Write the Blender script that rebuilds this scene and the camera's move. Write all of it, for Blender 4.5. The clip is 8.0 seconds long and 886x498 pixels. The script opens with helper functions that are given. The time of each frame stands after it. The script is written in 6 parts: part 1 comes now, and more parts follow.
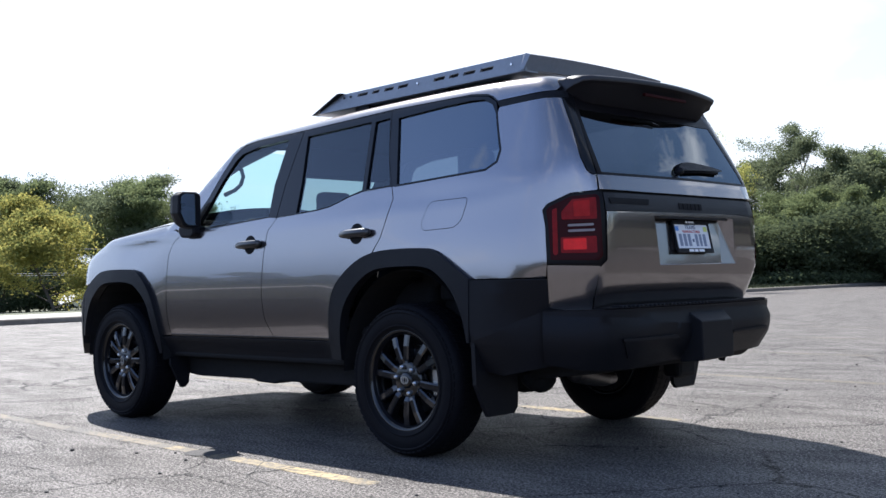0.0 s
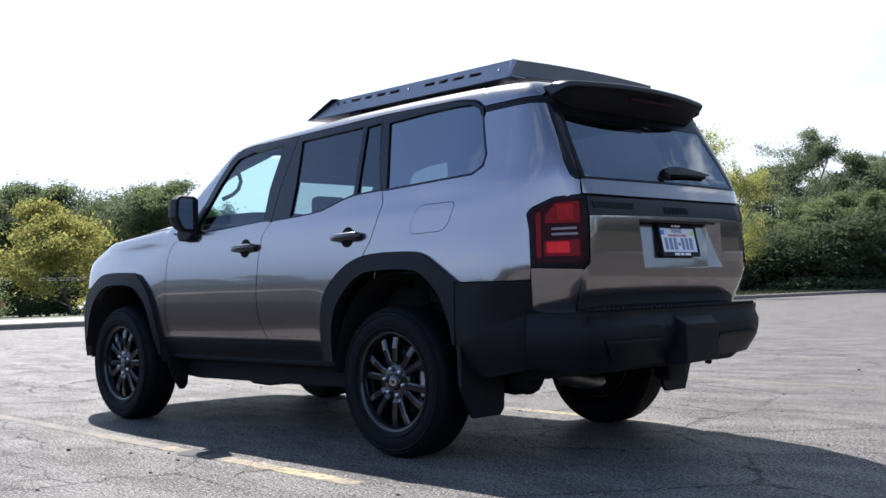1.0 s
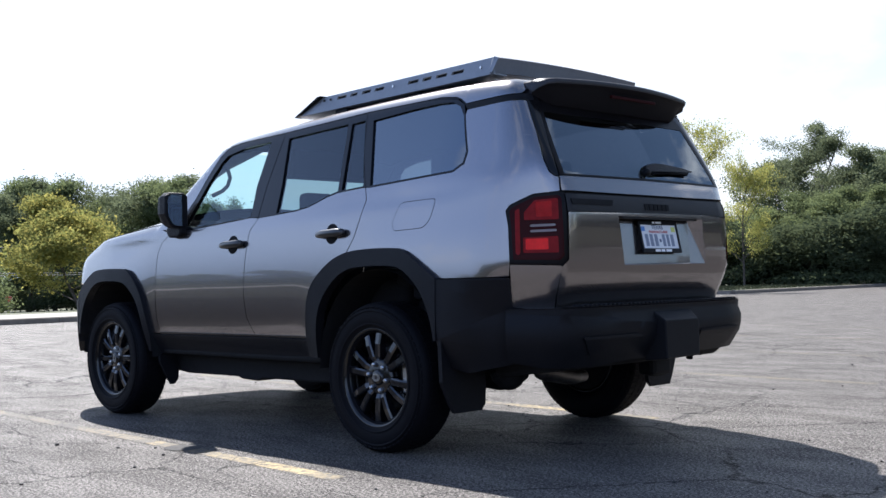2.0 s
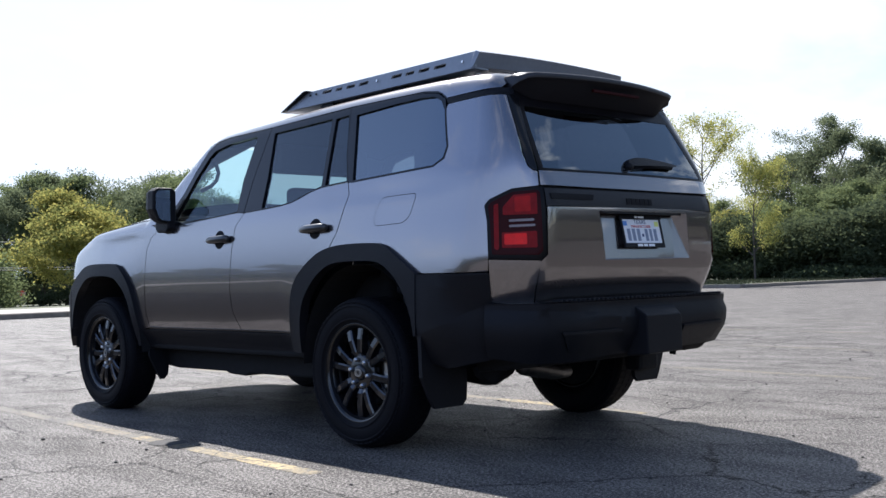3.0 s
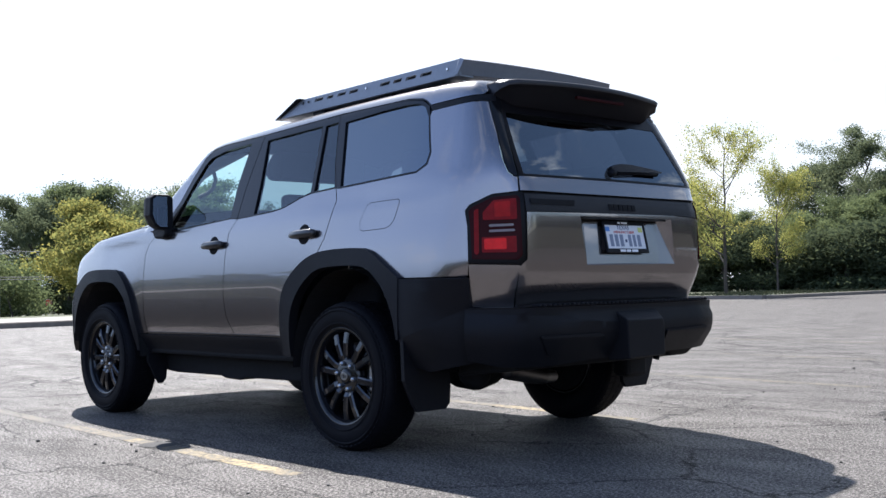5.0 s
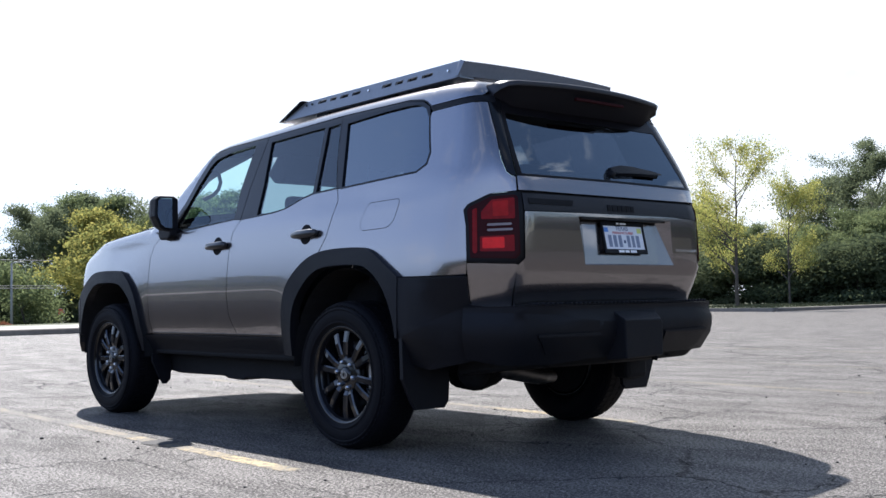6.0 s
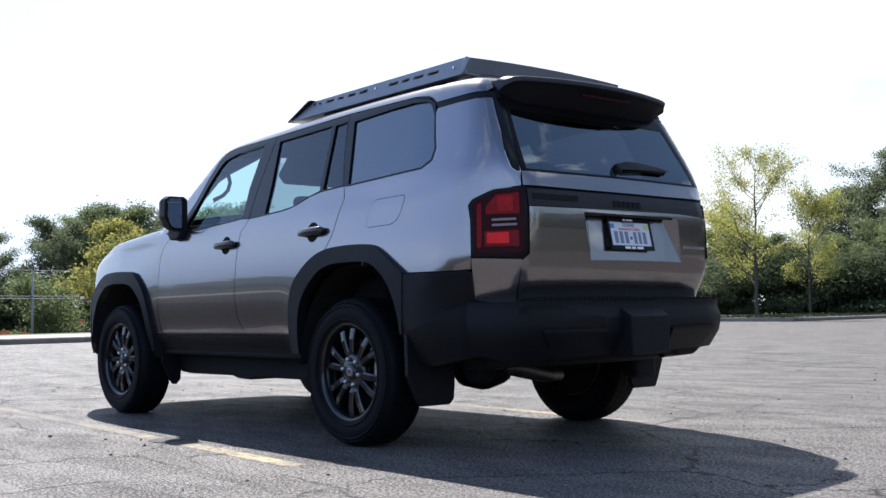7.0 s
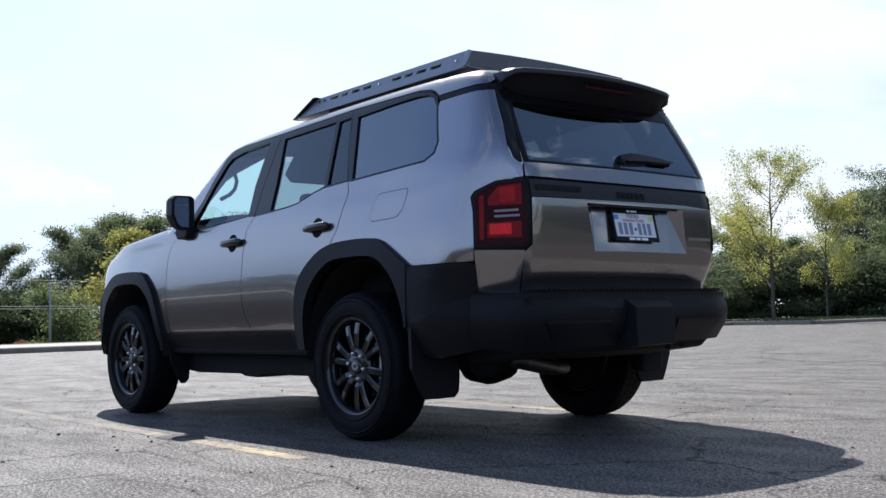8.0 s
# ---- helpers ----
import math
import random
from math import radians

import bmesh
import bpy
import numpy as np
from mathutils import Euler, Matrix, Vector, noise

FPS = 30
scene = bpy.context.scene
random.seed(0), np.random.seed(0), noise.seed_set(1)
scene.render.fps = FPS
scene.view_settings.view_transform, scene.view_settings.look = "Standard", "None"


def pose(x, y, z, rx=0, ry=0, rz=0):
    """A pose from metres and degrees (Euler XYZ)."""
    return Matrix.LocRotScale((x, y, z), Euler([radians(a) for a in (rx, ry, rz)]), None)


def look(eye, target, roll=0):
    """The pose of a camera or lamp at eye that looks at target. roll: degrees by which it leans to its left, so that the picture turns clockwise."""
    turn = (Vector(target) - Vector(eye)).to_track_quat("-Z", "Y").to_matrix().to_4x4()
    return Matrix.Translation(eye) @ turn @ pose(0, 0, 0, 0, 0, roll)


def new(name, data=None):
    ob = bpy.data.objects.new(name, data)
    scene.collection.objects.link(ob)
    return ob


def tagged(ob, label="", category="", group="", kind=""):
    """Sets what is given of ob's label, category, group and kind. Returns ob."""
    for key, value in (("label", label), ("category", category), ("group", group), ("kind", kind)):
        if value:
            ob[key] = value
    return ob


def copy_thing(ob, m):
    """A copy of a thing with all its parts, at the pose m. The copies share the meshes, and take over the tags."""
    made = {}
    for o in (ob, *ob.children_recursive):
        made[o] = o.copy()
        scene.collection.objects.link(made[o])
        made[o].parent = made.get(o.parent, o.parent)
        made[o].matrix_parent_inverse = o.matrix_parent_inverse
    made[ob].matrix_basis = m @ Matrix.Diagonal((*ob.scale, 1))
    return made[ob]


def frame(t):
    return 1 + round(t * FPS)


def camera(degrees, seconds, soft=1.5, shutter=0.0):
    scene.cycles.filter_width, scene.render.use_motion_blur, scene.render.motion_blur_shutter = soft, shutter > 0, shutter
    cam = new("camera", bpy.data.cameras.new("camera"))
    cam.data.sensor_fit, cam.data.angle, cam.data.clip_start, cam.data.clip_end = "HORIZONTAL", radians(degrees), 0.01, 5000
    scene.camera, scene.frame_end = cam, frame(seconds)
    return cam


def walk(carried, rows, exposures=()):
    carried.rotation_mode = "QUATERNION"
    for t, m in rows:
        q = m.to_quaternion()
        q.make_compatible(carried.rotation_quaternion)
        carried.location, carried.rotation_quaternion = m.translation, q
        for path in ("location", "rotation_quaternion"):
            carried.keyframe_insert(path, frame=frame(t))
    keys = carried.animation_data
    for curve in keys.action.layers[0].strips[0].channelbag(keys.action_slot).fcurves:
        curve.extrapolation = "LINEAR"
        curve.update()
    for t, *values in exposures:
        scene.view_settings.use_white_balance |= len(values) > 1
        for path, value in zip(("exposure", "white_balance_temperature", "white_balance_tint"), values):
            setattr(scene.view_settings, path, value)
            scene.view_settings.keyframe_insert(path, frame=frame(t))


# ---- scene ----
# ---- camera and walk ----
cam = camera(44.3, 8.0)
PATH = [
    (0, (-4.085, 4.861, 0.917), (-2.694, 3.425, 0.971), -1.4),
    (0.5, (-4.167, 4.84, 0.903), (-2.764, 3.416, 0.965), -1.4),
    (1, (-4.248, 4.795, 0.9), (-2.832, 3.384, 0.965), -1.3),
    (1.5, (-4.313, 4.774, 0.904), (-2.893, 3.367, 0.965), -1.3),
    (3, (-4.474, 4.602, 0.91), (-3.031, 3.218, 0.954), -1.4),
    (3.5, (-4.521, 4.563, 0.908), (-3.072, 3.185, 0.953), -1.4),
    (4, (-4.571, 4.531, 0.913), (-3.113, 3.162, 0.96), -1.5),
    (4.5, (-4.62, 4.501, 0.899), (-3.153, 3.144, 0.954), -1.4),
    (6, (-4.738, 4.468, 0.805), (-3.25, 3.135, 0.893), -0.9),
    (6.5, (-4.764, 4.431, 0.764), (-3.262, 3.114, 0.864), -0.8),
    (7, (-4.775, 4.405, 0.725), (-3.264, 3.099, 0.835), -0.9),
    (7.5, (-4.79, 4.389, 0.68), (-3.273, 3.091, 0.801), -1.0),
    (8, (-4.808, 4.351, 0.647), (-3.279, 3.068, 0.772), -1.4),
]
walk(cam, [(t, look(eye, target, roll)) for t, eye, target, roll in PATH], [(0, 1.31, 6100, 12), (1.5, 1.28, 6100, 12), (3, 1.15, 6100, 12), (4.5, 1.29, 6100, 12), (6, 1.28, 6100, 12), (7, 1.21, 6080, 12), (8, 1.00, 6060, 11)])

# ---- daylight: hazy sky with broken cloud, one sun ahead and to the right of the car ----
SUN = Vector((0.78, -0.36, 1.0)).normalized()
SUN_EL, SUN_AZ = math.asin(SUN.z), math.atan2(SUN.x, SUN.y)
world = bpy.data.worlds.new("sky")
scene.world = world
world.use_nodes = True
wt = world.node_tree
wt.nodes.clear()


def wnode(kind, **values):
    n = wt.nodes.new(kind)
    for key, value in values.items():
        n.inputs[key.replace("_", " ")].default_value = value
    return n


sky = wnode("ShaderNodeTexSky")
sky.sky_type, sky.sun_disc = "NISHITA", False
sky.sun_elevation, sky.sun_rotation = SUN_EL, SUN_AZ
sky.air_density, sky.dust_density, sky.ozone_density = 1.3, 0.4, 4.0
coord = wnode("ShaderNodeTexCoord")
stretch = wnode("ShaderNodeMapping", Scale=(1.0, 1.0, 1.5))
wt.links.new(coord.outputs["Generated"], stretch.inputs["Vector"])
puffs = wnode("ShaderNodeTexNoise", Scale=5.2, Detail=9.0, Roughness=0.58, Distortion=0.2)
wt.links.new(stretch.outputs[0], puffs.inputs["Vector"])
cover = wnode("ShaderNodeMapRange", From_Min=0.56, From_Max=0.65)
wt.links.new(puffs.outputs[0], cover.inputs[0])
# cloud is a little thinner towards the sun
way = wnode("ShaderNodeVectorMath")
way.operation = "DOT_PRODUCT"
way.inputs[1].default_value = tuple(SUN)
wt.links.new(coord.outputs["Generated"], way.inputs[0])
glow = wnode("ShaderNodeMapRange", From_Min=-0.2, From_Max=0.95, To_Min=15.0, To_Max=10.6)
glow.interpolation_type = "SMOOTHSTEP"
wt.links.new(way.outputs["Value"], glow.inputs[0])
cloud = wt.nodes.new("ShaderNodeMix")
cloud.data_type, cloud.blend_type = "RGBA", "MULTIPLY"
cloud.inputs[0].default_value = 1.0
cloud.inputs[6].default_value = (0.96, 0.98, 1.0, 1.0)
wt.links.new(glow.outputs[0], cloud.inputs[7])
# thin haze thickens towards the sun
side = wnode("ShaderNodeVectorMath")
side.operation = "DOT_PRODUCT"
side.inputs[1].default_value = tuple(Vector((0.52, -0.80, 0.25)).normalized())
wt.links.new(coord.outputs["Generated"], side.inputs[0])
veil = wnode("ShaderNodeMapRange", From_Min=0.76, From_Max=0.95, To_Min=0.0, To_Max=0.88)
wt.links.new(side.outputs["Value"], veil.inputs[0])
# the veil is thin cloud, with paler and bluer gaps
wisp_at = wnode("ShaderNodeMapping", Scale=(1.0, 1.0, 2.6), Location=(0.3, 0.1, 0.0))
wt.links.new(coord.outputs["Generated"], wisp_at.inputs["Vector"])
wisps = wnode("ShaderNodeTexNoise", Scale=4.2, Detail=7.0, Roughness=0.55, Distortion=0.5)
wt.links.new(wisp_at.outputs[0], wisps.inputs["Vector"])
thin_out = wnode("ShaderNodeMapRange", From_Min=0.38, From_Max=0.58, To_Min=0.36, To_Max=1.0)
wt.links.new(wisps.outputs[0], thin_out.inputs[0])
film_ = wnode("ShaderNodeMath")
film_.operation = "MULTIPLY"
wt.links.new(veil.outputs[0], film_.inputs[0])
wt.links.new(thin_out.outputs[0], film_.inputs[1])
most = wnode("ShaderNodeMath")
most.operation = "MAXIMUM"
clear_q = wnode("ShaderNodeVectorMath")
clear_q.operation = "DOT_PRODUCT"
clear_q.inputs[1].default_value = (0.2, 0.98, 0.0)
wt.links.new(coord.outputs["Generated"], clear_q.inputs[0])
fewer = wnode("ShaderNodeMapRange", From_Min=-0.35, From_Max=0.25, To_Min=1.0, To_Max=0.34)
wt.links.new(clear_q.outputs["Value"], fewer.inputs[0])
puff = wnode("ShaderNodeMath")
puff.operation = "MULTIPLY"
wt.links.new(cover.outputs[0], puff.inputs[0])
wt.links.new(fewer.outputs[0], puff.inputs[1])
wt.links.new(puff.outputs[0], most.inputs[0])
wt.links.new(film_.outputs[0], most.inputs[1])
mix = wt.nodes.new("ShaderNodeMix")
mix.data_type = "RGBA"
wt.links.new(most.outputs[0], mix.inputs[0])
wt.links.new(cloud.outputs[2], mix.inputs[7])
# pale blue haze that thickens towards the horizon
sep = wnode("ShaderNodeSeparateXYZ")
wt.links.new(coord.outputs["Generated"], sep.inputs[0])
low_sky = wnode("ShaderNodeMapRange", From_Min=0.10, From_Max=1.15, To_Min=1.0, To_Max=0.0)
low_sky.interpolation_type = "SMOOTHSTEP"
wt.links.new(sep.outputs["Z"], low_sky.inputs[0])
hazy = wt.nodes.new("ShaderNodeMix")
hazy.data_type = "RGBA"
tone = wt.nodes.new("ShaderNodeMix")
tone.data_type = "RGBA"
tone.inputs[7].default_value = (9.4, 10.8, 12.6, 1.0)
# away from the sun the sky is deeper near the horizon, pale above it and bluer higher up
rise = wnode("ShaderNodeValToRGB")
wt.links.new(sep.outputs["Z"], rise.inputs[0])
for place, hue in ((0.0, (0.23, 0.32, 0.49)), (0.15, (0.485, 0.63, 0.885)), (0.32, (0.41, 0.56, 0.90)), (0.55, (0.27, 0.42, 0.83))):
    stop = rise.color_ramp.elements[0] if place == 0.0 else rise.color_ramp.elements.new(place)
    stop.color = (*hue, 1.0)
rise.color_ramp.elements[-1].color = (0.25, 0.40, 0.82, 1.0)
deep = wt.nodes.new("ShaderNodeMix")
deep.data_type, deep.blend_type = "RGBA", "MULTIPLY"
deep.inputs[0].default_value, deep.inputs[7].default_value = 1.0, (15.8, 15.8, 15.8, 1.0)
wt.links.new(rise.outputs[0], deep.inputs[6])
wt.links.new(deep.outputs[2], tone.inputs[6])
paler = wnode("ShaderNodeMapRange", From_Min=0.0, From_Max=0.75)
wt.links.new(side.outputs["Value"], paler.inputs[0])
wt.links.new(paler.outputs[0], tone.inputs[0])
wt.links.new(tone.outputs[2], hazy.inputs[7])
scaled = wnode("ShaderNodeMath")
scaled.operation = "MULTIPLY"
scaled.inputs[1].default_value = 0.92
wt.links.new(low_sky.outputs[0], scaled.inputs[0])
# the haze thins out towards the clearer quarter of the sky
toward = wnode("ShaderNodeVectorMath")
toward.operation = "DOT_PRODUCT"
toward.inputs[1].default_value = (0.6, 0.8, 0.0)
wt.links.new(coord.outputs["Generated"], toward.inputs[0])
ahead = wnode("ShaderNodeMapRange", From_Min=-0.80, From_Max=-0.15, To_Min=0.10, To_Max=1.0)
wt.links.new(toward.outputs["Value"], ahead.inputs[0])
share = wnode("ShaderNodeMath")
share.operation = "MULTIPLY"
wt.links.new(scaled.outputs[0], share.inputs[0])
wt.links.new(ahead.outputs[0], share.inputs[1])
wt.links.new(share.outputs[0], hazy.inputs[0])
wt.links.new(sky.outputs[0], hazy.inputs[6])
wt.links.new(hazy.outputs[2], mix.inputs[6])
bg = wnode("ShaderNodeBackground", Strength=0.05)
wt.links.new(mix.outputs[2], bg.inputs["Color"])
wout = wnode("ShaderNodeOutputWorld")
wt.links.new(bg.outputs[0], wout.inputs[0])

lamp = bpy.data.lights.new("sun", "SUN")
lamp.energy, lamp.angle, lamp.color = 5.0, radians(0.55), (1.0, 0.95, 0.88)
sun = new("sun", lamp)
sun.matrix_world = look(tuple(SUN * 60), (0, 0, 0))

# ---- materials ----
def material(name, colour, rough=0.5, metal=0.0, grain=0.0, scale=20.0, bump=0.0, bump_scale=60.0, spread=None, coat=0.0, emit=0.0, alpha=1.0, specular=0.5):
    """A surface with its colour varied at two scales (grain) and a fine relief (bump). spread: a second colour by object."""
    m = bpy.data.materials.new(name)
    m.use_nodes = True
    t = m.node_tree
    b = t.nodes["Principled BSDF"]
    b.inputs["Roughness"].default_value, b.inputs["Metallic"].default_value = rough, metal
    b.inputs["Coat Weight"].default_value, b.inputs["Coat Roughness"].default_value = coat, 0.03
    b.inputs["Specular IOR Level"].default_value = specular
    b.inputs["Base Color"].default_value = (*colour, 1)
    co = t.nodes.new("ShaderNodeTexCoord")
    if grain:
        coarse, fine = t.nodes.new("ShaderNodeTexNoise"), t.nodes.new("ShaderNodeTexNoise")
        coarse.inputs["Scale"].default_value, fine.inputs["Scale"].default_value = scale / 12, scale
        coarse.inputs["Detail"].default_value = fine.inputs["Detail"].default_value = 5
        for n in (coarse, fine):
            t.links.new(co.outputs["Object"], n.inputs["Vector"])
        add = t.nodes.new("ShaderNodeMath")
        add.operation = "ADD"
        t.links.new(coarse.outputs[0], add.inputs[0])
        t.links.new(fine.outputs[0], add.inputs[1])
        to = t.nodes.new("ShaderNodeMapRange")
        for key, v in (("From Min", 0.6), ("From Max", 1.4), ("To Min", 1 - grain), ("To Max", 1 + grain)):
            to.inputs[key].default_value = v
        t.links.new(add.outputs[0], to.inputs[0])
        mul = t.nodes.new("ShaderNodeMix")
        mul.data_type, mul.blend_type = "RGBA", "MULTIPLY"
        mul.inputs[0].default_value = 1
        mul.inputs[6].default_value = (*colour, 1)
        t.links.new(to.outputs[0], mul.inputs[7])
        last = mul.outputs[2]
        if spread:
            who = t.nodes.new("ShaderNodeNewGeometry")
            other = t.nodes.new("ShaderNodeMix")
            other.data_type = "RGBA"
            other.inputs[6].default_value, other.inputs[7].default_value = (*colour, 1), (*spread, 1)
            t.links.new(who.outputs["Random Per Island"], other.inputs[0])
            t.links.new(other.outputs[2], mul.inputs[6])
        t.links.new(last, b.inputs["Base Color"])
    if bump:
        n, bm_ = t.nodes.new("ShaderNodeTexNoise"), t.nodes.new("ShaderNodeBump")
        n.inputs["Scale"].default_value, n.inputs["Detail"].default_value = bump_scale, 4
        t.links.new(co.outputs["Object"], n.inputs["Vector"])
        bm_.inputs["Strength"].default_value, bm_.inputs["Distance"].default_value = bump, 0.01
        t.links.new(n.outputs[0], bm_.inputs["Height"])
        t.links.new(bm_.outputs[0], b.inputs["Normal"])
    return m


def glass(name, tint, least=0.07):
    """A thin tinted pane: clear straight through, mirror by the angle."""
    m = bpy.data.materials.new(name)
    m.use_nodes = True
    t = m.node_tree
    t.nodes.clear()
    clear, shine, mix_, face, power, span, out = (t.nodes.new("ShaderNode" + k) for k in ("BsdfTransparent", "BsdfGlossy", "MixShader", "LayerWeight", "Math", "MapRange", "OutputMaterial"))
    clear.inputs[0].default_value = (*tint, 1)
    shine.inputs[0].default_value, shine.inputs["Roughness"].default_value = (0.84, 0.92, 1.0, 1), 0.0
    power.operation, power.inputs[1].default_value = "POWER", 5.0
    span.inputs["To Min"].default_value = least
    t.links.new(face.outputs["Facing"], power.inputs[0])
    t.links.new(power.outputs[0], span.inputs[0])
    t.links.new(span.outputs[0], mix_.inputs[0])
    t.links.new(clear.outputs[0], mix_.inputs[1])
    t.links.new(shine.outputs[0], mix_.inputs[2])
    t.links.new(mix_.outputs[0], out.inputs[0])
    return m


def ramp(t, source, *stops):
    r = t.nodes.new("ShaderNodeValToRGB")
    while len(r.color_ramp.elements) < len(stops):
        r.color_ramp.elements.new(0.5)
    for e, (at, v) in zip(r.color_ramp.elements, stops):
        e.position, e.color = at, (v, v, v, 1) if not isinstance(v, tuple) else (*v, 1)
    t.links.new(source, r.inputs[0])
    return r.outputs[0]


def noise_node(t, co, scale, detail=5, rough=0.6, squash=(1, 1, 1), turn=0.0):
    mp, n = t.nodes.new("ShaderNodeMapping"), t.nodes.new("ShaderNodeTexNoise")
    mp.inputs["Scale"].default_value = squash
    mp.inputs["Rotation"].default_value = (0, 0, turn)
    n.inputs["Scale"].default_value, n.inputs["Detail"].default_value, n.inputs["Roughness"].default_value = scale, detail, rough
    t.links.new(co.outputs["Object"], mp.inputs[0])
    t.links.new(mp.outputs[0], n.inputs["Vector"])
    return n.outputs[0]


def blend(t, kind, a, b, fac=1.0):
    m = t.nodes.new("ShaderNodeMix")
    m.data_type, m.blend_type = "RGBA", kind
    for socket, v in ((m.inputs[0], fac), (m.inputs[6], a), (m.inputs[7], b)):
        if isinstance(v, (float, int)):
            socket.default_value = v
        elif isinstance(v, tuple):
            socket.default_value = (*v, 1)
        else:
            t.links.new(v, socket)
    return m.outputs[2]


def asphalt():
    """Old asphalt: bleached stone in dark binder, broad stains, scrape streaks and fine cracks."""
    m = bpy.data.materials.new("weathered_asphalt")
    m.use_nodes = True
    t = m.node_tree
    b = t.nodes["Principled BSDF"]
    co = t.nodes.new("ShaderNodeTexCoord")
    def take(a, b):
        n = t.nodes.new("ShaderNodeMath")
        n.operation = "SUBTRACT"
        t.links.new(a, n.inputs[0])
        t.links.new(b, n.inputs[1])
        return n.outputs[0]

    binder = ramp(t, noise_node(t, co, 0.5, 6), (0.30, (0.045, 0.042, 0.040)), (0.52, (0.062, 0.058, 0.054)), (0.75, (0.086, 0.080, 0.074)))
    pale = ramp(t, noise_node(t, co, 31.0, 4, 0.7), (0.30, (0.114, 0.104, 0.095)), (0.50, (0.174, 0.158, 0.144)), (0.72, (0.260, 0.237, 0.217)))
    # stones stand bare in worn patches and along scrapes, and lie sunk in binder between them
    worn = ramp(t, noise_node(t, co, 2.1, 7, 0.62, (0.7, 1.5, 1.0), radians(-40)), (0.32, 0.560), (0.50, 0.525), (0.68, 0.492))
    scrape = ramp(t, noise_node(t, co, 1.3, 6, 0.62, (0.30, 7.0, 1.0), radians(52)), (0.56, 0.0), (0.66, 0.035))
    grains = noise_node(t, co, 62.0, 4, 0.7)
    bare = ramp(t, take(take(grains, worn), take(scrape, scrape)), (0.0, 0.0), (0.045, 1.0))
    bare_more = ramp(t, take(noise_node(t, co, 95.0, 3, 0.65), take(worn, scrape)), (0.0, 0.0), (0.05, 1.0))
    stones = blend(t, "LIGHTEN", bare, bare_more)
    col = blend(t, "MIX", binder, pale, stones)
    t.links.new(ramp(t, stones, (0.0, 0.05), (1.0, 0.18)), b.inputs["Specular IOR Level"])
    warp = noise_node(t, co, 2.2, 4)
    vadd = t.nodes.new("ShaderNodeVectorMath")
    vadd.operation = "MULTIPLY_ADD"
    t.links.new(warp, vadd.inputs[0])
    vadd.inputs[1].default_value = (0.45, 0.45, 0.45)
    jag = t.nodes.new("ShaderNodeVectorMath")
    jag.operation = "MULTIPLY_ADD"
    t.links.new(noise_node(t, co, 13.0, 3), jag.inputs[0])
    jag.inputs[1].default_value = (0.10, -0.10, 0.0)
    t.links.new(co.outputs["Object"], jag.inputs[2])
    t.links.new(jag.outputs[0], vadd.inputs[2])
    vor = t.nodes.new("ShaderNodeTexVoronoi")
    vor.feature = "DISTANCE_TO_EDGE"
    vor.inputs["Scale"].default_value = 0.85
    t.links.new(vadd.outputs[0], vor.inputs["Vector"])
    thin = ramp(t, vor.outputs["Distance"], (0.0, 0.10), (0.006, 0.30), (0.013, 1.0))
    where = ramp(t, noise_node(t, co, 0.33, 3), (0.40, 0.0), (0.50, 1.0))
    col = blend(t, "MULTIPLY", col, thin, where)
    dark = ramp(t, noise_node(t, co, 1.7, 6, 0.65), (0.60, 1.0), (0.74, 0.72))
    col = blend(t, "MULTIPLY", col, dark)
    t.links.new(col, b.inputs["Base Color"])
    t.links.new(ramp(t, stones, (0.0, 0.75), (1.0, 0.50)), b.inputs["Roughness"])
    bump = t.nodes.new("ShaderNodeBump")
    bump.inputs["Strength"].default_value, bump.inputs["Distance"].default_value = 0.9, 0.010
    t.links.new(noise_node(t, co, 60.0, 4, 0.75), bump.inputs["Height"])
    t.links.new(bump.outputs[0], b.inputs["Normal"])
    return m


def leaf(name, one, two, glow=0.45):
    """Thin leaves: lit from the front and through from behind, two hues by leaf."""
    m = bpy.data.materials.new(name)
    m.use_nodes = True
    t = m.node_tree
    t.nodes.clear()
    who = t.nodes.new("ShaderNodeNewGeometry")
    col = blend(t, "MIX", one, two, who.outputs["Random Per Island"])
    dif, tra, mx, out = (t.nodes.new("ShaderNode" + k) for k in ("BsdfDiffuse", "BsdfTranslucent", "MixShader", "OutputMaterial"))
    mx.inputs[0].default_value = glow
    t.links.new(col, dif.inputs[0])
    t.links.new(col, tra.inputs[0])
    t.links.new(dif.outputs[0], mx.inputs[1])
    t.links.new(tra.outputs[0], mx.inputs[2])
    t.links.new(mx.outputs[0], out.inputs[0])
    return m


def line_paint(name, much, hue):
    """Yellow paint worn through to the stone, most of it where wheels turn in."""
    m = bpy.data.materials.new(name)
    m.use_nodes = True
    t = m.node_tree
    b = t.nodes["Principled BSDF"]
    co = t.nodes.new("ShaderNodeTexCoord")
    worn = blend(t, "MULTIPLY", ramp(t, noise_node(t, co, 26.0, 5, 0.7), (0.40, 0.12), (0.56, 0.95)), ramp(t, noise_node(t, co, 1.1, 4), (0.40, 0.20 * much), (0.62, 0.92 * much)))
    grey = ramp(t, noise_node(t, co, 100.0, 4, 0.65), (0.42, (0.020, 0.020, 0.021)), (0.52, (0.045, 0.044, 0.043)), (0.60, (0.11, 0.106, 0.102)))
    t.links.new(blend(t, "MIX", grey, hue, worn), b.inputs["Base Color"])
    b.inputs["Roughness"].default_value = 0.8
    return m


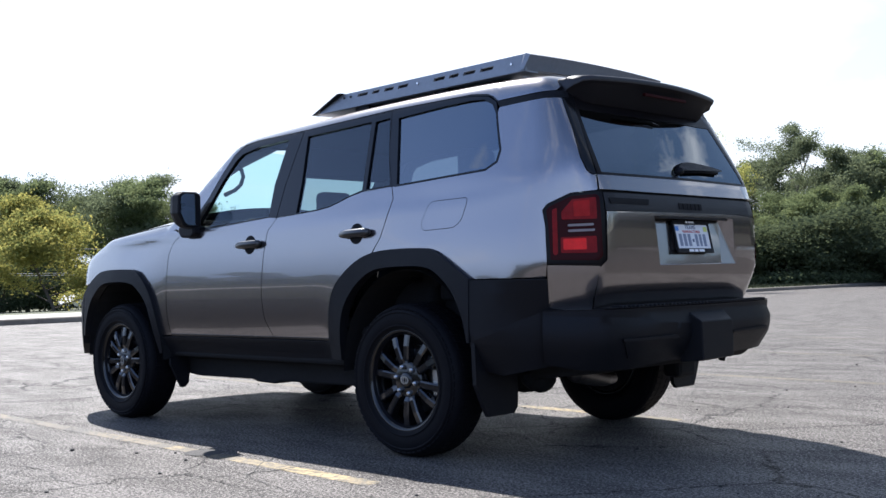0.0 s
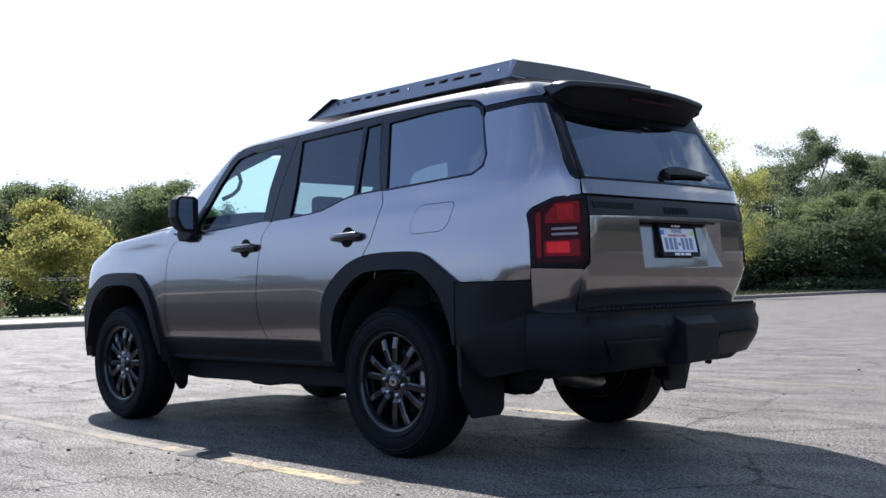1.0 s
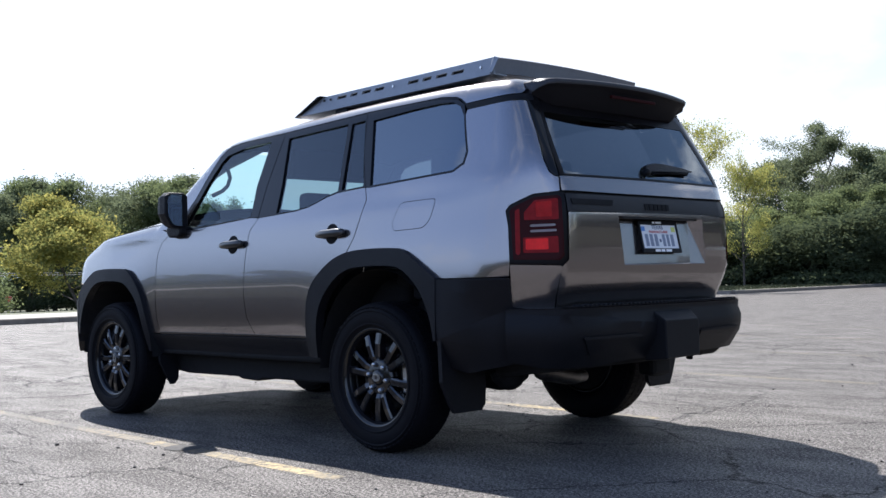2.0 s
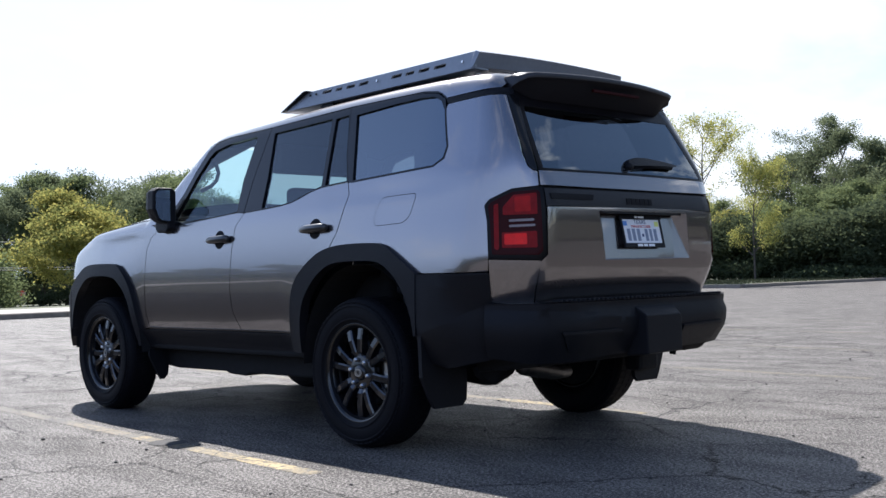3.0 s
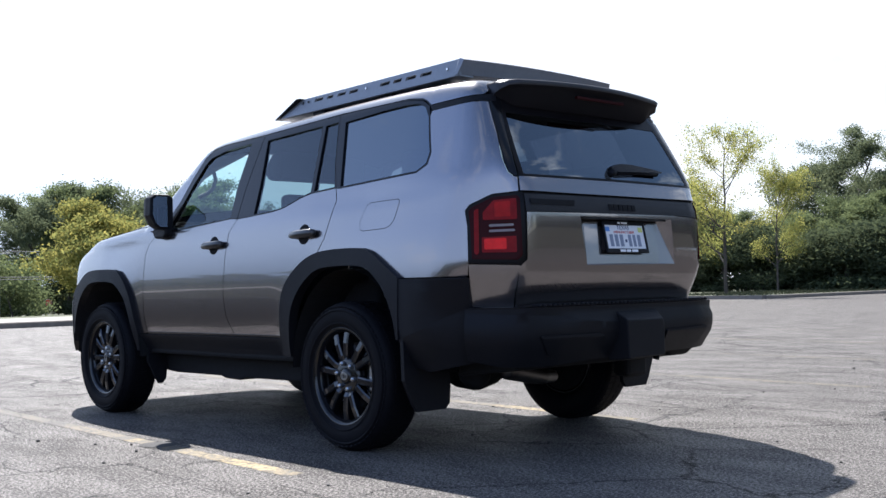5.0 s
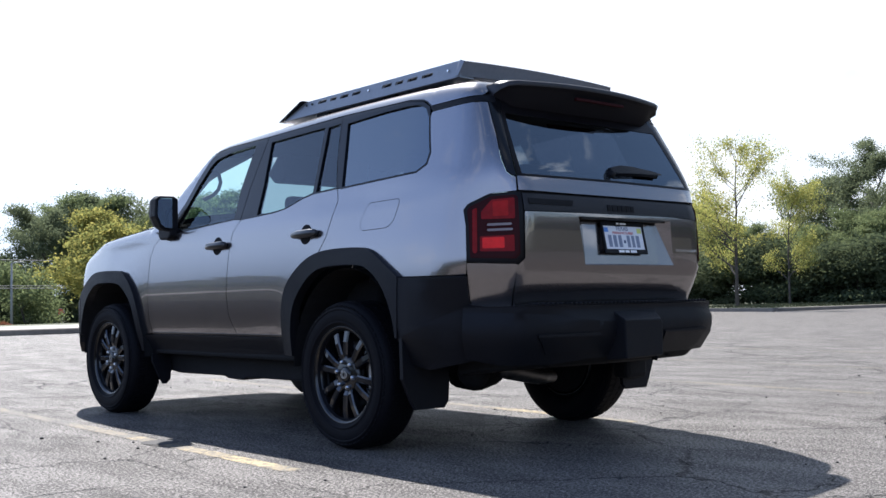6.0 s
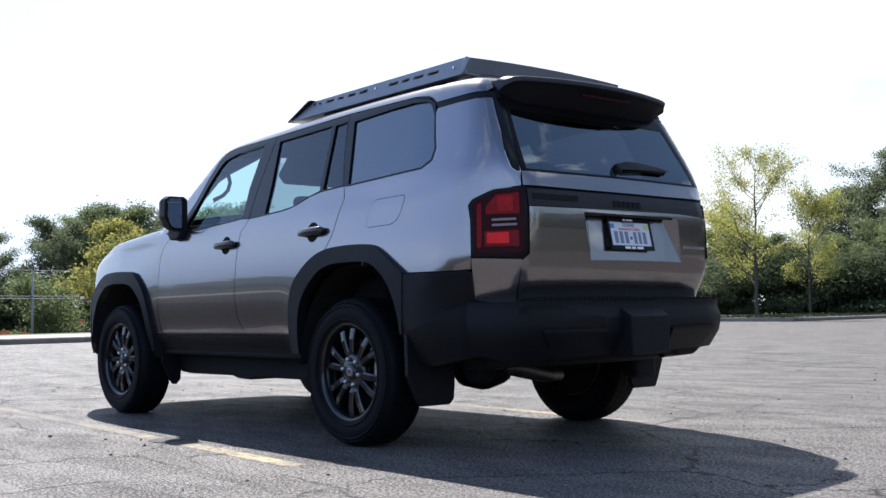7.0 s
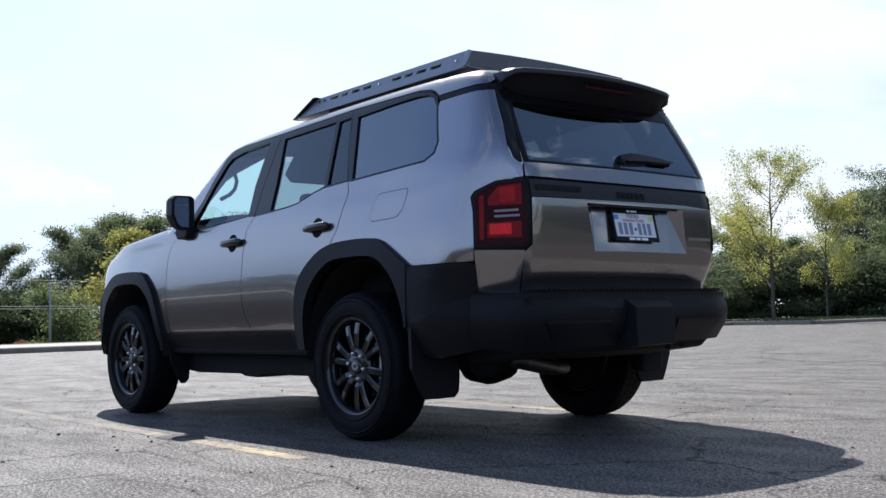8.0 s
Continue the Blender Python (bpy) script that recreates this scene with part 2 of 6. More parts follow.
ASPHALT = asphalt()
LINE_PAINT = line_paint("worn_yellow_paint", 1.0, (0.50, 0.37, 0.15))
FAINT_PAINT = line_paint("nearly_gone_yellow_paint", 0.34, (0.46, 0.35, 0.17))
# dark colours of two added ground patches, there only to darken reflections
DOOR_DARK = material("door_reflection_dark", (0.016, 0.015, 0.014), 0.95, grain=0.3, scale=40, specular=0.04)
GATE_DARK = material("gate_reflection_dark", (0.060, 0.054, 0.050), 0.95, grain=0.3, scale=40, specular=0.05)
TAR = material("tar", (0.045, 0.043, 0.040), 0.9, grain=0.4, scale=60, bump=0.4, bump_scale=200)
CONCRETE = material("concrete", (0.30, 0.275, 0.245), 0.9, grain=0.25, scale=14, bump=0.2, bump_scale=60)
GRASS = material("grass", (0.040, 0.055, 0.020), 0.9, grain=0.5, scale=6, spread=(0.10, 0.092, 0.038))
SOIL = material("dry_soil_and_weeds", (0.034, 0.033, 0.022), 0.95, grain=0.4, scale=3, specular=0.08)
KERB_STONE = material("stained_kerb_concrete", (0.19, 0.165, 0.135), 0.9, grain=0.35, scale=5, bump=0.2, bump_scale=60)
BARK = material("bark", (0.075, 0.062, 0.05), 0.95, grain=0.4, scale=12, bump=0.6, bump_scale=30)
PAINT = material("bronze_silver_paint", (0.218, 0.202, 0.206), 0.25, 0.94, coat=1.0, grain=0.03, scale=900)
PAINT.node_tree.nodes["Principled BSDF"].inputs["Coat IOR"].default_value = 1.82
CLAD = material("black_cladding", (0.0090, 0.0092, 0.0115), 0.42, bump=0.2, bump_scale=700, grain=0.12, scale=60, specular=0.13)
HANDLE = material("handle_black", (0.012, 0.012, 0.013), 0.3, coat=0.4)
GLOSS_BLACK = material("gloss_black", (0.006, 0.006, 0.007), 0.15, coat=0.0, specular=0.3)
DARK = material("underbody_black", (0.011, 0.011, 0.012), 0.8, grain=0.3, scale=30, specular=0.2)
RUBBER = material("tyre_rubber", (0.0050, 0.0050, 0.0068), 0.6, grain=0.2, scale=40, bump=0.15, bump_scale=300, specular=0.09)
SEAT = material("seat_fabric", (0.012, 0.012, 0.013), 0.9, grain=0.15, scale=200, specular=0.2)
PRIVACY = glass("privacy_glass", (0.30, 0.38, 0.40), 0.076)
TAIL_GLASS = glass("dark_rear_glass", (0.11, 0.125, 0.15), 0.19)
CLEAR = glass("green_glass", (0.70, 0.86, 0.86), 0.06)


# ---- helpers for meshes ----
def part(name, bm, material_, parent=None, label="", smooth=False):
    """Links a bmesh as one mesh object, under a thing or a part."""
    me = bpy.data.meshes.new(name)
    bm.normal_update()
    bm.to_mesh(me)
    bm.free()
    if smooth:
        for p in me.polygons:
            p.use_smooth = True
    if material_:
        me.materials.append(material_)
    ob = new(name, me)
    if parent is not None:
        ob.parent = parent
    if label:
        ob["label"] = label
    return ob


def box(bm, x0, x1, y0, y1, z0, z1, bevel=0.0, segments=2):
    made = bmesh.ops.create_cube(bm, size=1, matrix=Matrix.LocRotScale(((x0 + x1) / 2, (y0 + y1) / 2, (z0 + z1) / 2), None, (abs(x1 - x0), abs(y1 - y0), abs(z1 - z0))))["verts"]
    if bevel:
        edges = {e for v in made for e in v.link_edges}
        bmesh.ops.bevel(bm, geom=list(edges), offset=bevel, segments=segments, affect="EDGES", profile=0.5)
    return bm


# ---- ground: one sheet of worn asphalt, falling gently away behind the kerb ----
def fall(x, y):
    return -0.03 * min(max(x - 27.5, 0.0), 32.5) - 0.008 * max(min(x, 200.0) - 60.0, 0.0)


def sheet(name, xs, ys, height, mat, keep=None):
    bm = bmesh.new()
    g = [[bm.verts.new((x, y, height(x, y))) for y in ys] for x in xs]
    for i in range(len(xs) - 1):
        for j in range(len(ys) - 1):
            if keep is None or keep((xs[i] + xs[i + 1]) / 2, (ys[j] + ys[j + 1]) / 2):
                bm.faces.new((g[i][j], g[i + 1][j], g[i + 1][j + 1], g[i][j + 1]))
    bmesh.ops.delete(bm, geom=[v for v in bm.verts if not v.link_faces], context="VERTS")
    return part(name, bm, mat)


FAR = [-900, -300, -120, -60, -30, -15, 0, 10, 20, 27.5, 34, 50, 60, 70, 100, 140, 200, 400, 900]
tagged(sheet("ground", FAR, FAR, fall, ASPHALT), "cracked and weathered grey asphalt of a parking lot", "ground", kind="structure")

# an added dark patch, out of view, that darkens what the lower doors reflect
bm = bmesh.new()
patch_outline = [(-0.5, 3.55), (1.2, 2.75), (3.4, 1.98), (9.0, 1.80), (17.0, 1.80), (17.0, 7.3), (-0.5, 7.3)]
bm.faces.new([bm.verts.new((x, y, 0.004)) for x, y in patch_outline])
tagged(part("added_dark_ground", bm, DOOR_DARK), "added dark ground patch out of view, darkens the door reflections", "pavement", kind="structure")
# a second added patch behind the car, unseen, that dims the tailgate's reflection
bm = bmesh.new()
patch_outline = [(-3.0, -0.6), (-1.9, -4.0), (0.2, -10.0), (-3.0, -14.0), (-13.9, -14.0), (-13.9, -0.6)]
bm.faces.new([bm.verts.new((x, y, 0.004)) for x, y in patch_outline])
tagged(part("added_dark_ground", bm, GATE_DARK), "added dark grey ground patch out of view, dims the tailgate reflection", "pavement", kind="structure")

# faded stall lines, each a thin worn coat of paint
LINES = ((-0.42, 1.35, 1.563, 1.508, LINE_PAINT), (1.354, 5.2, 1.508, 1.387, FAINT_PAINT), (-0.40, 0.9, -1.020, -1.060, LINE_PAINT), (0.904, 5.2, -1.060, -1.196, FAINT_PAINT),
         (-0.60, 5.0, -3.72, -3.90, FAINT_PAINT), (-0.60, 5.0, -6.36, -6.54, FAINT_PAINT), (-0.60, 5.0, -9.0, -9.18, FAINT_PAINT), (-0.60, 5.0, -11.65, -11.83, FAINT_PAINT))
for i, (x0, x1, y0, y1, coat_) in enumerate(LINES):
    bm = bmesh.new()
    n = 60
    rows = []
    for k in range(n + 1):
        u = k / n
        x, y = x0 + (x1 - x0) * u, y0 + (y1 - y0) * u
        w = 0.052 + 0.004 * noise.noise((x * 6, i, 0.3))
        rows.append([bm.verts.new((x + 0.012 * noise.noise((i, e, 7)), y + e * w, 0.0015)) for e in (-1, 0, 1)])
    for a, b in zip(rows, rows[1:]):
        for j in range(2):
            bm.faces.new((a[j], b[j], b[j + 1], a[j + 1]))
    tagged(part("stall_line", bm, coat_), "faded and worn yellow stall line on asphalt", "road marking", "stall lines")
# round dark patch on the line
bm = bmesh.new()
ring = [bm.verts.new((1.005 + (0.115 + 0.012 * noise.noise((k, 3, 1))) * math.cos(2 * math.pi * k / 24), 1.512 + (0.105 + 0.012 * noise.noise((k, 9, 1))) * math.sin(2 * math.pi * k / 24), 0.003)) for k in range(24)]
bm.faces.new(ring)
tagged(part("asphalt_patch", bm, TAR), "small round dark tar patch on a yellow line", "patch")

# cracks that open in the asphalt: thin sunken-looking lines of tar-dark grit
def crack(points, width, seed):
    rng = random.Random(seed)
    bm = bmesh.new()
    line = []
    for (x0, y0), (x1, y1) in zip(points, points[1:]):
        n = max(int(math.hypot(x1 - x0, y1 - y0) / 0.035), 2)
        for k in range(n):
            u = k / n
            line.append((x0 + (x1 - x0) * u + rng.uniform(-0.014, 0.014), y0 + (y1 - y0) * u + rng.uniform(-0.014, 0.014)))
    prev = None
    for k in range(len(line)):
        a, b = line[max(k - 1, 0)], line[min(k + 1, len(line) - 1)]
        dx, dy = b[0] - a[0], b[1] - a[1]
        l = math.hypot(dx, dy) or 1
        w = width * rng.uniform(0.25, 1.0) * min(1, 6 * min(k + 1, len(line) - k) / len(line))
        pair = [bm.verts.new((line[k][0] - dy / l * w * e, line[k][1] + dx / l * w * e, 0.0025)) for e in (-1, 1)]
        if prev:
            bm.faces.new((prev[0], pair[0], pair[1], prev[1]))
        prev = pair
    return tagged(part("pavement_crack", bm, TAR), "thin dark crack in grey asphalt", "crack", "cracks in the asphalt")


CRACKS = (
    ([(2.75, 1.40), (2.45, 1.52), (2.3, 1.75), (2.35, 2.1)], 0.006), ([(2.75, 1.40), (3.1, 1.28), (3.5, 1.30)], 0.004),
    ([(0.30, 1.62), (0.24, 1.78), (0.12, 1.88), (0.10, 2.0)], 0.007), ([(0.30, 1.62), (-0.05, 1.50), (-0.2, 1.30)], 0.005),
    ([(0.10, 1.97), (-0.25, 2.05), (-0.7, 2.0)], 0.004), ([(1.55, 2.35), (1.15, 2.32), (0.85, 2.42), (0.55, 2.38)], 0.008),
    ([(1.40, 2.50), (1.28, 2.42), (1.15, 2.5)], 0.006), ([(2.0, 2.2), (1.8, 2.15), (1.72, 2.25)], 0.006), ([(-0.3, 2.45), (-0.8, 2.35), (-1.2, 2.42)], 0.008),
    ([(-0.2, -1.9), (0.3, -2.3), (0.6, -2.9), (1.4, -3.1)], 0.008), ([(-1.0, -1.2), (-0.7, -1.7), (-0.2, -1.9), (0.2, -1.7)], 0.006),
    ([(-1.5, -4.2), (-0.9, -4.6), (-0.3, -5.4), (0.4, -5.7)], 0.012), ([(-2.2, -3.2), (-1.4, -3.5), (-0.9, -3.4)], 0.010), ([(0.2, -4.7), (1.2, -5.2), (2.4, -5.1), (3.3, -6.0)], 0.012),
    ([(-3.4, -6.8), (-1.5, -7.1), (0.3, -8.3), (2.5, -8.1), (4.0, -9.2)], 0.018), ([(-1.0, -9.0), (0.8, -10.6), (3.0, -11.0), (5.0, -12.5)], 0.02),
    ([(7.0, 1.0), (8.5, -1.5), (11.0, -2.0), (12.5, -4.0)], 0.015), ([(5.5, 1.6), (6.4, 0.2), (7.6, -0.4)], 0.012), ([(4.4, 2.2), (4.9, 1.2), (5.6, 0.9)], 0.010),
    ([(12.0, 1.5), (13.0, -2.5), (15.0, -3.5)], 0.02), ([(4.0, -14.0), (8.0, -15.0), (10.0, -18.5)], 0.03), ([(-2.0, -14.0), (1.0, -16.5), (5.0, -20.0)], 0.03),
    ([(1.9, 0.4), (1.2, 0.2), (0.6, 0.35), (0.1, 0.1)], 0.005), ([(-0.7, 0.5), (-1.0, -0.1), (-0.8, -0.7)], 0.006), ([(-0.6, -0.3), (0.1, -0.5), (0.5, -0.2)], 0.006),
)
for k, (line, w) in enumerate(CRACKS):
    crack(line, w * 0.75, k)
# a web of lesser cracks that wander over the lot and fork
rng = random.Random(19)
for k in range(46):
    x, y = (rng.uniform(-3.0, 9.0), rng.uniform(-15.0, -1.6)) if k < 36 else (rng.uniform(-1.5, 4.5), rng.uniform(1.75, 3.0))
    a, line = rng.uniform(0, 6.3), [(x, y)]
    for _ in range(rng.randint(3, 7)):
        a += rng.gauss(0, 0.7)
        step_ = rng.uniform(0.15, 0.6)
        x, y = x + step_ * math.cos(a), min(y + step_ * math.sin(a), 3.4)
        line.append((x, y))
    crack(line, rng.uniform(0.004, 0.008) if k >= 36 else rng.uniform(0.007, 0.015), 100 + k)
# grit and bits of leaf lying about
rng = random.Random(5)
bm = bmesh.new()
for x, y, r in [(1.70, 1.92, 0.016), (1.30, 1.75, 0.010), (0.86, 1.72, 0.012), (0.62, 2.02, 0.012), (1.12, 1.62, 0.010), (-1.9, -1.3, 0.018), (-1.6, -1.9, 0.014)] + [(rng.uniform(-3, 5), rng.uniform(-9, 2.6), rng.uniform(0.004, 0.011)) for _ in range(160)]:
    bmesh.ops.create_icosphere(bm, subdivisions=1, radius=r, matrix=Matrix.Translation((x, y, r * 0.35)) @ Matrix.Diagonal((1, rng.uniform(0.6, 1.2), 0.6, 1)))
tagged(part("grit", bm, TAR), "small dark stones and grit scattered on asphalt", "grit", kind="stuff")

# kerb in concrete lengths, the pavement and the grass behind it
kerb = tagged(new("kerb"), kind="structure", label="weathered concrete kerb in joined lengths", category="kerb")
KERB_X, SPUR_X, SPUR_Y = 22.9, 19.2, -35.0


def kerb_length(x0, y0, x1, y1):
    bm = bmesh.new()
    l = math.hypot(x1 - x0, y1 - y0)
    prof = [(0.0, -0.03), (0.0, 0.125), (0.03, 0.15), (0.17, 0.15), (0.19, -0.03)]
    a = [bm.verts.new((px, 0.006, pz)) for px, pz in prof]
    b = [bm.verts.new((px, l - 0.006, pz)) for px, pz in prof]
    for i in range(len(prof) - 1):
        bm.faces.new((a[i], b[i], b[i + 1], a[i + 1]))
    bm.faces.new(a)
    bm.faces.new(b[::-1])
    bmesh.ops.recalc_face_normals(bm, faces=bm.faces[:])
    me_ = part("kerb_stone", bm, KERB_STONE, kerb)
    me_.matrix_basis = Matrix.Translation((x0, y0, 0)) @ Matrix.Rotation(math.atan2(y1 - y0, x1 - x0) - math.pi / 2, 4, "Z")
    return me_.data


stone = kerb_length(KERB_X, 40, KERB_X, 37)
spots = [(KERB_X, 37 - 3 * k, 180) for k in range(24)] + [(KERB_X - 1.85 * k, SPUR_Y, 90) for k in range(2)] + [(SPUR_X, SPUR_Y - 0.2 - 3 * k, 180) for k in range(30)]
for x, y, turn in spots:
    o = new("kerb_stone", stone)
    o.parent = kerb
    o.matrix_basis = pose(x, y, 0) @ Matrix.Translation((0, -3 if turn == 180 else 0, 0)) if turn == 180 else pose(x, y, 0, 0, 0, 90) @ Matrix.Diagonal((1, 0.6167, 1, 1))
XS = [19.3, 21, 23.05, 25, 27.2, 27.5, 30, 34, 50, 60, 70, 100, 140, 200, 400, 900]
YS = [-900, -400, -200, -120, -80, -60, -48, -42, -38, -35.1, -30, -20, -12, 0, 12, 40, 120, 400, 900]
tagged(sheet("grass", XS, YS, lambda x, y: 0.145 + fall(x, y) + (0.08 * noise.noise((x * 0.2, y * 0.2, 0)) + 0.06 if x > 28 else 0), GRASS, lambda x, y: (x > 27.2) or (x > 23.05 and y < -30) or (x > 19.3 and y < SPUR_Y)), "dry patchy green grass verge", "grass", kind="structure")
tagged(sheet("pavement", [23.05, 25, 27.25], [-30, -20, -10, 0, 10, 25, 40], lambda x, y: 0.148, CONCRETE), "pale sunlit concrete pavement", "pavement", kind="structure")
bm = bmesh.new()
rng = random.Random(11)
for _ in range(9000):
    x, y = rng.choice(((rng.uniform(19.4, 26), rng.uniform(-48, -35.2)), (rng.uniform(23.1, 27), rng.uniform(-35, -30))))
    h, a = rng.uniform(0.04, 0.12), rng.uniform(0, 6.3)
    dx, dy = 0.02 * math.cos(a), 0.02 * math.sin(a)
    z = 0.15 + (0.02 if x > 28 else 0)
    bm.faces.new([bm.verts.new(c) for c in ((x - dx, y - dy, z), (x + dx, y + dy, z), (x + dy * 1.5, y + dx * 1.5, z + h))])
tagged(part("grass_blades", bm, GRASS), "short green and straw grass blades", "grass", kind="stuff")
# rough ground past the lot's other edges, behind the walk: it shows in the paint
tagged(sheet("far_verge", [-900, -300, -90, -40, -16, 20, 60, 120, 400, 900], [7, 11, 16, 24, 40, 80, 160, 400, 900], lambda x, y: 0.06, SOIL), "dry weedy ground past the lot", "ground", kind="structure")
tagged(sheet("side_verge", [-900, -300, -120, -60, -30, -14], [-400, -120, -60, -30, -10, 6.9], lambda x, y: 0.06, SOIL), "dry weedy ground past the lot", "ground", kind="structure")

# ---- the body's outline, as a solid: below 0 inside ----
from mathutils.geometry import tessellate_polygon
def lerp_table(v, *pairs):
    """Straight reading of a few (place, value) pairs."""
    if v <= pairs[0][0]:
        return pairs[0][1]
    for (a, p), (b, q) in zip(pairs, pairs[1:]):
        if v <= b:
            return p + (q - p) * (v - a) / (b - a)
    return pairs[-1][1]


def curve_table(v, *pairs):
    """Smooth reading of a few (place, value) pairs."""
    if v <= pairs[0][0]:
        return pairs[0][1]
    for i in range(len(pairs) - 1):
        (a, p), (b, q) = pairs[i], pairs[i + 1]
        if v <= b:
            before, after = pairs[max(i - 1, 0)], pairs[min(i + 2, len(pairs) - 1)]
            h, u = b - a, (v - a) / (b - a)
            m0, m1 = h * (q - before[1]) / (b - before[0]), h * (after[1] - p) / (after[0] - a)
            return (2 * u ** 3 - 3 * u * u + 1) * p + (u ** 3 - 2 * u * u + u) * m0 + (3 * u * u - 2 * u ** 3) * q + (u ** 3 - u * u) * m1
    return pairs[-1][1]


def smax(a, b, k):
    h = max(k - abs(a - b), 0.0) / k
    return max(a, b) + h * h * k * 0.25


def belt_line(x):
    """The height of the window sills."""
    return curve_table(x, (-0.55, 1.455), (0.12, 1.42), (0.38, 1.405), (0.62, 1.345), (0.92, 1.318), (1.85, 1.268), (2.6, 1.24))


def shoulder_line(x):
    """The height at which the doors turn inwards."""
    return curve_table(x, (-0.75, 1.335), (-0.40, 1.296), (0.17, 1.272), (1.19, 1.230), (2.20, 1.187), (3.4, 1.12))


def half_width(x, z):
    pane = 0.886 - 0.337 * (z - 1.42)
    low = curve_table(z, (0.40, 0.940), (0.55, 0.9575), (0.70, 0.9615), (0.85, 0.9625), (0.95, 0.9620), (1.05, 0.9575), (1.15, 0.9490), (1.25, 0.9375), (1.35, 0.926))
    hip = max(0.0, min(1.0, (0.35 - x) / 0.5)) + max(0.0, min(1.0, (x - 2.3) / 0.4))
    # the doors tuck in towards the sill
    between = max(0.0, min(1.0, (x - 0.45) / 0.25)) * max(0.0, min(1.0, (2.55 - x) / 0.25))
    low -= between * curve_table(z, (0.50, 0.056), (0.58, 0.040), (0.65, 0.0235), (0.72, 0.0115), (0.80, 0.0042), (0.88, 0.0008), (0.95, 0.0))
    low += hip * curve_table(z, (0.80, 0.0155), (0.88, 0.0140), (0.95, 0.0112), (1.02, 0.0070), (1.10, 0.001), (1.20, -0.008), (1.32, -0.016))
    top, sill = shoulder_line(x), max(belt_line(x), shoulder_line(x) + 0.03)
    if z >= sill:
        w = pane
    elif z > top:
        u = (z - top) / (sill - top)
        w = low + (0.886 - 0.337 * (sill - 1.42) - low) * (0.6 * u + 0.4 * u * u)
    else:
        w = low
    nose = max(x - 2.9, 0.0)
    tail = max(-0.35 - x, 0.0)
    return w - 0.10 * nose * nose - 0.03 * nose - 0.10 * tail * tail


def tail_line(y, z):
    x = curve_table(z, (0.40, -1.03), (0.75, -1.045), (0.85, -1.082), (0.92, -1.108), (0.96, -1.117), (1.05, -1.124), (1.20, -1.131), (1.28, -1.121), (1.34, -1.100), (1.40, -1.078), (1.60, -0.970), (1.80, -0.862), (1.95, -0.78))
    return x + 0.035 * y * y


def roof_line(x, y):
    ahead, behind = max(x + 0.3, 0.0), max(-0.3 - x, 0.0)
    return 1.950 - 0.019 * ahead * ahead - 0.055 * behind * behind - 0.026 * (y / 0.65) ** 2


def body_field(x, y, z):
    """Negative inside the car's skin, for the left half (y above 0)."""
    side = y - half_width(x, z)
    tail = tail_line(y, z) - x
    corner = (y * 0.783 - x * 0.62) - curve_table(z, (0.75, 1.190), (0.95, 1.257), (1.05, 1.2535), (1.15, 1.247), (1.30, 1.236), (1.42, 1.224), (1.52, 1.195), (1.60, 1.163), (1.95, 1.006))
    back = smax(smax(tail, corner, 0.035), side, 0.055)
    screen = 0.62 * x + 0.78 * z + 0.12 * y * y - 2.565
    green = smax(smax(smax(side, tail, 0.04), corner, 0.055), screen, 0.05)
    green = smax(green, z - roof_line(x, y), 0.08)
    bonnet = z - (1.365 - 0.105 * max(x - 2.4, 0.0) - 0.20 * max(x - 3.1, 0.0) - 0.03 * y * y)
    front = x - (3.74 - 0.14 * y * y - 0.20 * max(z - 1.0, 0.0))
    low = smax(smax(back, bonnet, 0.10), front, 0.25)
    return min(max(green, back if z < 1.4 else -9), low)


def guide(s):
    """Where the ray that carries s starts, and its way."""
    if s > 3.2:
        a = min((s - 3.2) / 0.75, 1.0) * math.pi / 2
        return 3.2, 0.40 - max(s - 3.95, 0.0), math.sin(a), math.cos(a)
    if s >= -0.5:
        return s, 0.35, 0.0, 1.0
    if s > -1.25:
        a = (-0.5 - s) / 0.75 * math.pi / 2
        return -0.5, 0.35, -math.sin(a), math.cos(a)
    if s >= -1.6:
        return -0.5, 0.35 - (-1.25 - s), -1.0, 0.0
    x, y, dx, dy = guide(-3.2 - s)
    return x, -y, dx, -dy


def skin(s, z, out=0.0):
    """The point of the skin at s along the car (round its tail to the other side) and height z, moved outwards by out."""
    ox, oy, dx, dy = guide(s)
    lo, hi = 0.0, 1.0
    for _ in range(20):
        m = (lo + hi) / 2
        if body_field(ox + dx * m, abs(oy + dy * m), z) < 0:
            lo = m
        else:
            hi = m
    m = lo + out
    return Vector((ox + dx * m, oy + dy * m, z))


def skin_normal(p, e=0.03):
    f = lambda x, y, z: body_field(x, abs(y), z)
    g = Vector((f(p.x + e, p.y, p.z) - f(p.x - e, p.y, p.z), f(p.x, p.y + e, p.z) - f(p.x, p.y - e, p.z), f(p.x, p.y, p.z + e) - f(p.x, p.y, p.z - e)))
    return g.normalized()


# ---- building helpers ----
def rounded(poly, r, n=3):
    """The outline with its corners rounded."""
    out, m = [], len(poly)
    for i in range(m):
        a, b, c = (Vector((*poly[(i + k) % m], 0)) for k in (-1, 0, 1))
        u, v = a - b, c - b
        d = min(r, u.length * 0.45, v.length * 0.45)
        p, q = b + u.normalized() * d, b + v.normalized() * d
        for k in range(n + 1):
            t = k / n
            w = p * (1 - t) ** 2 + b * 2 * t * (1 - t) + q * t * t
            out.append((w.x, w.y))
    return out


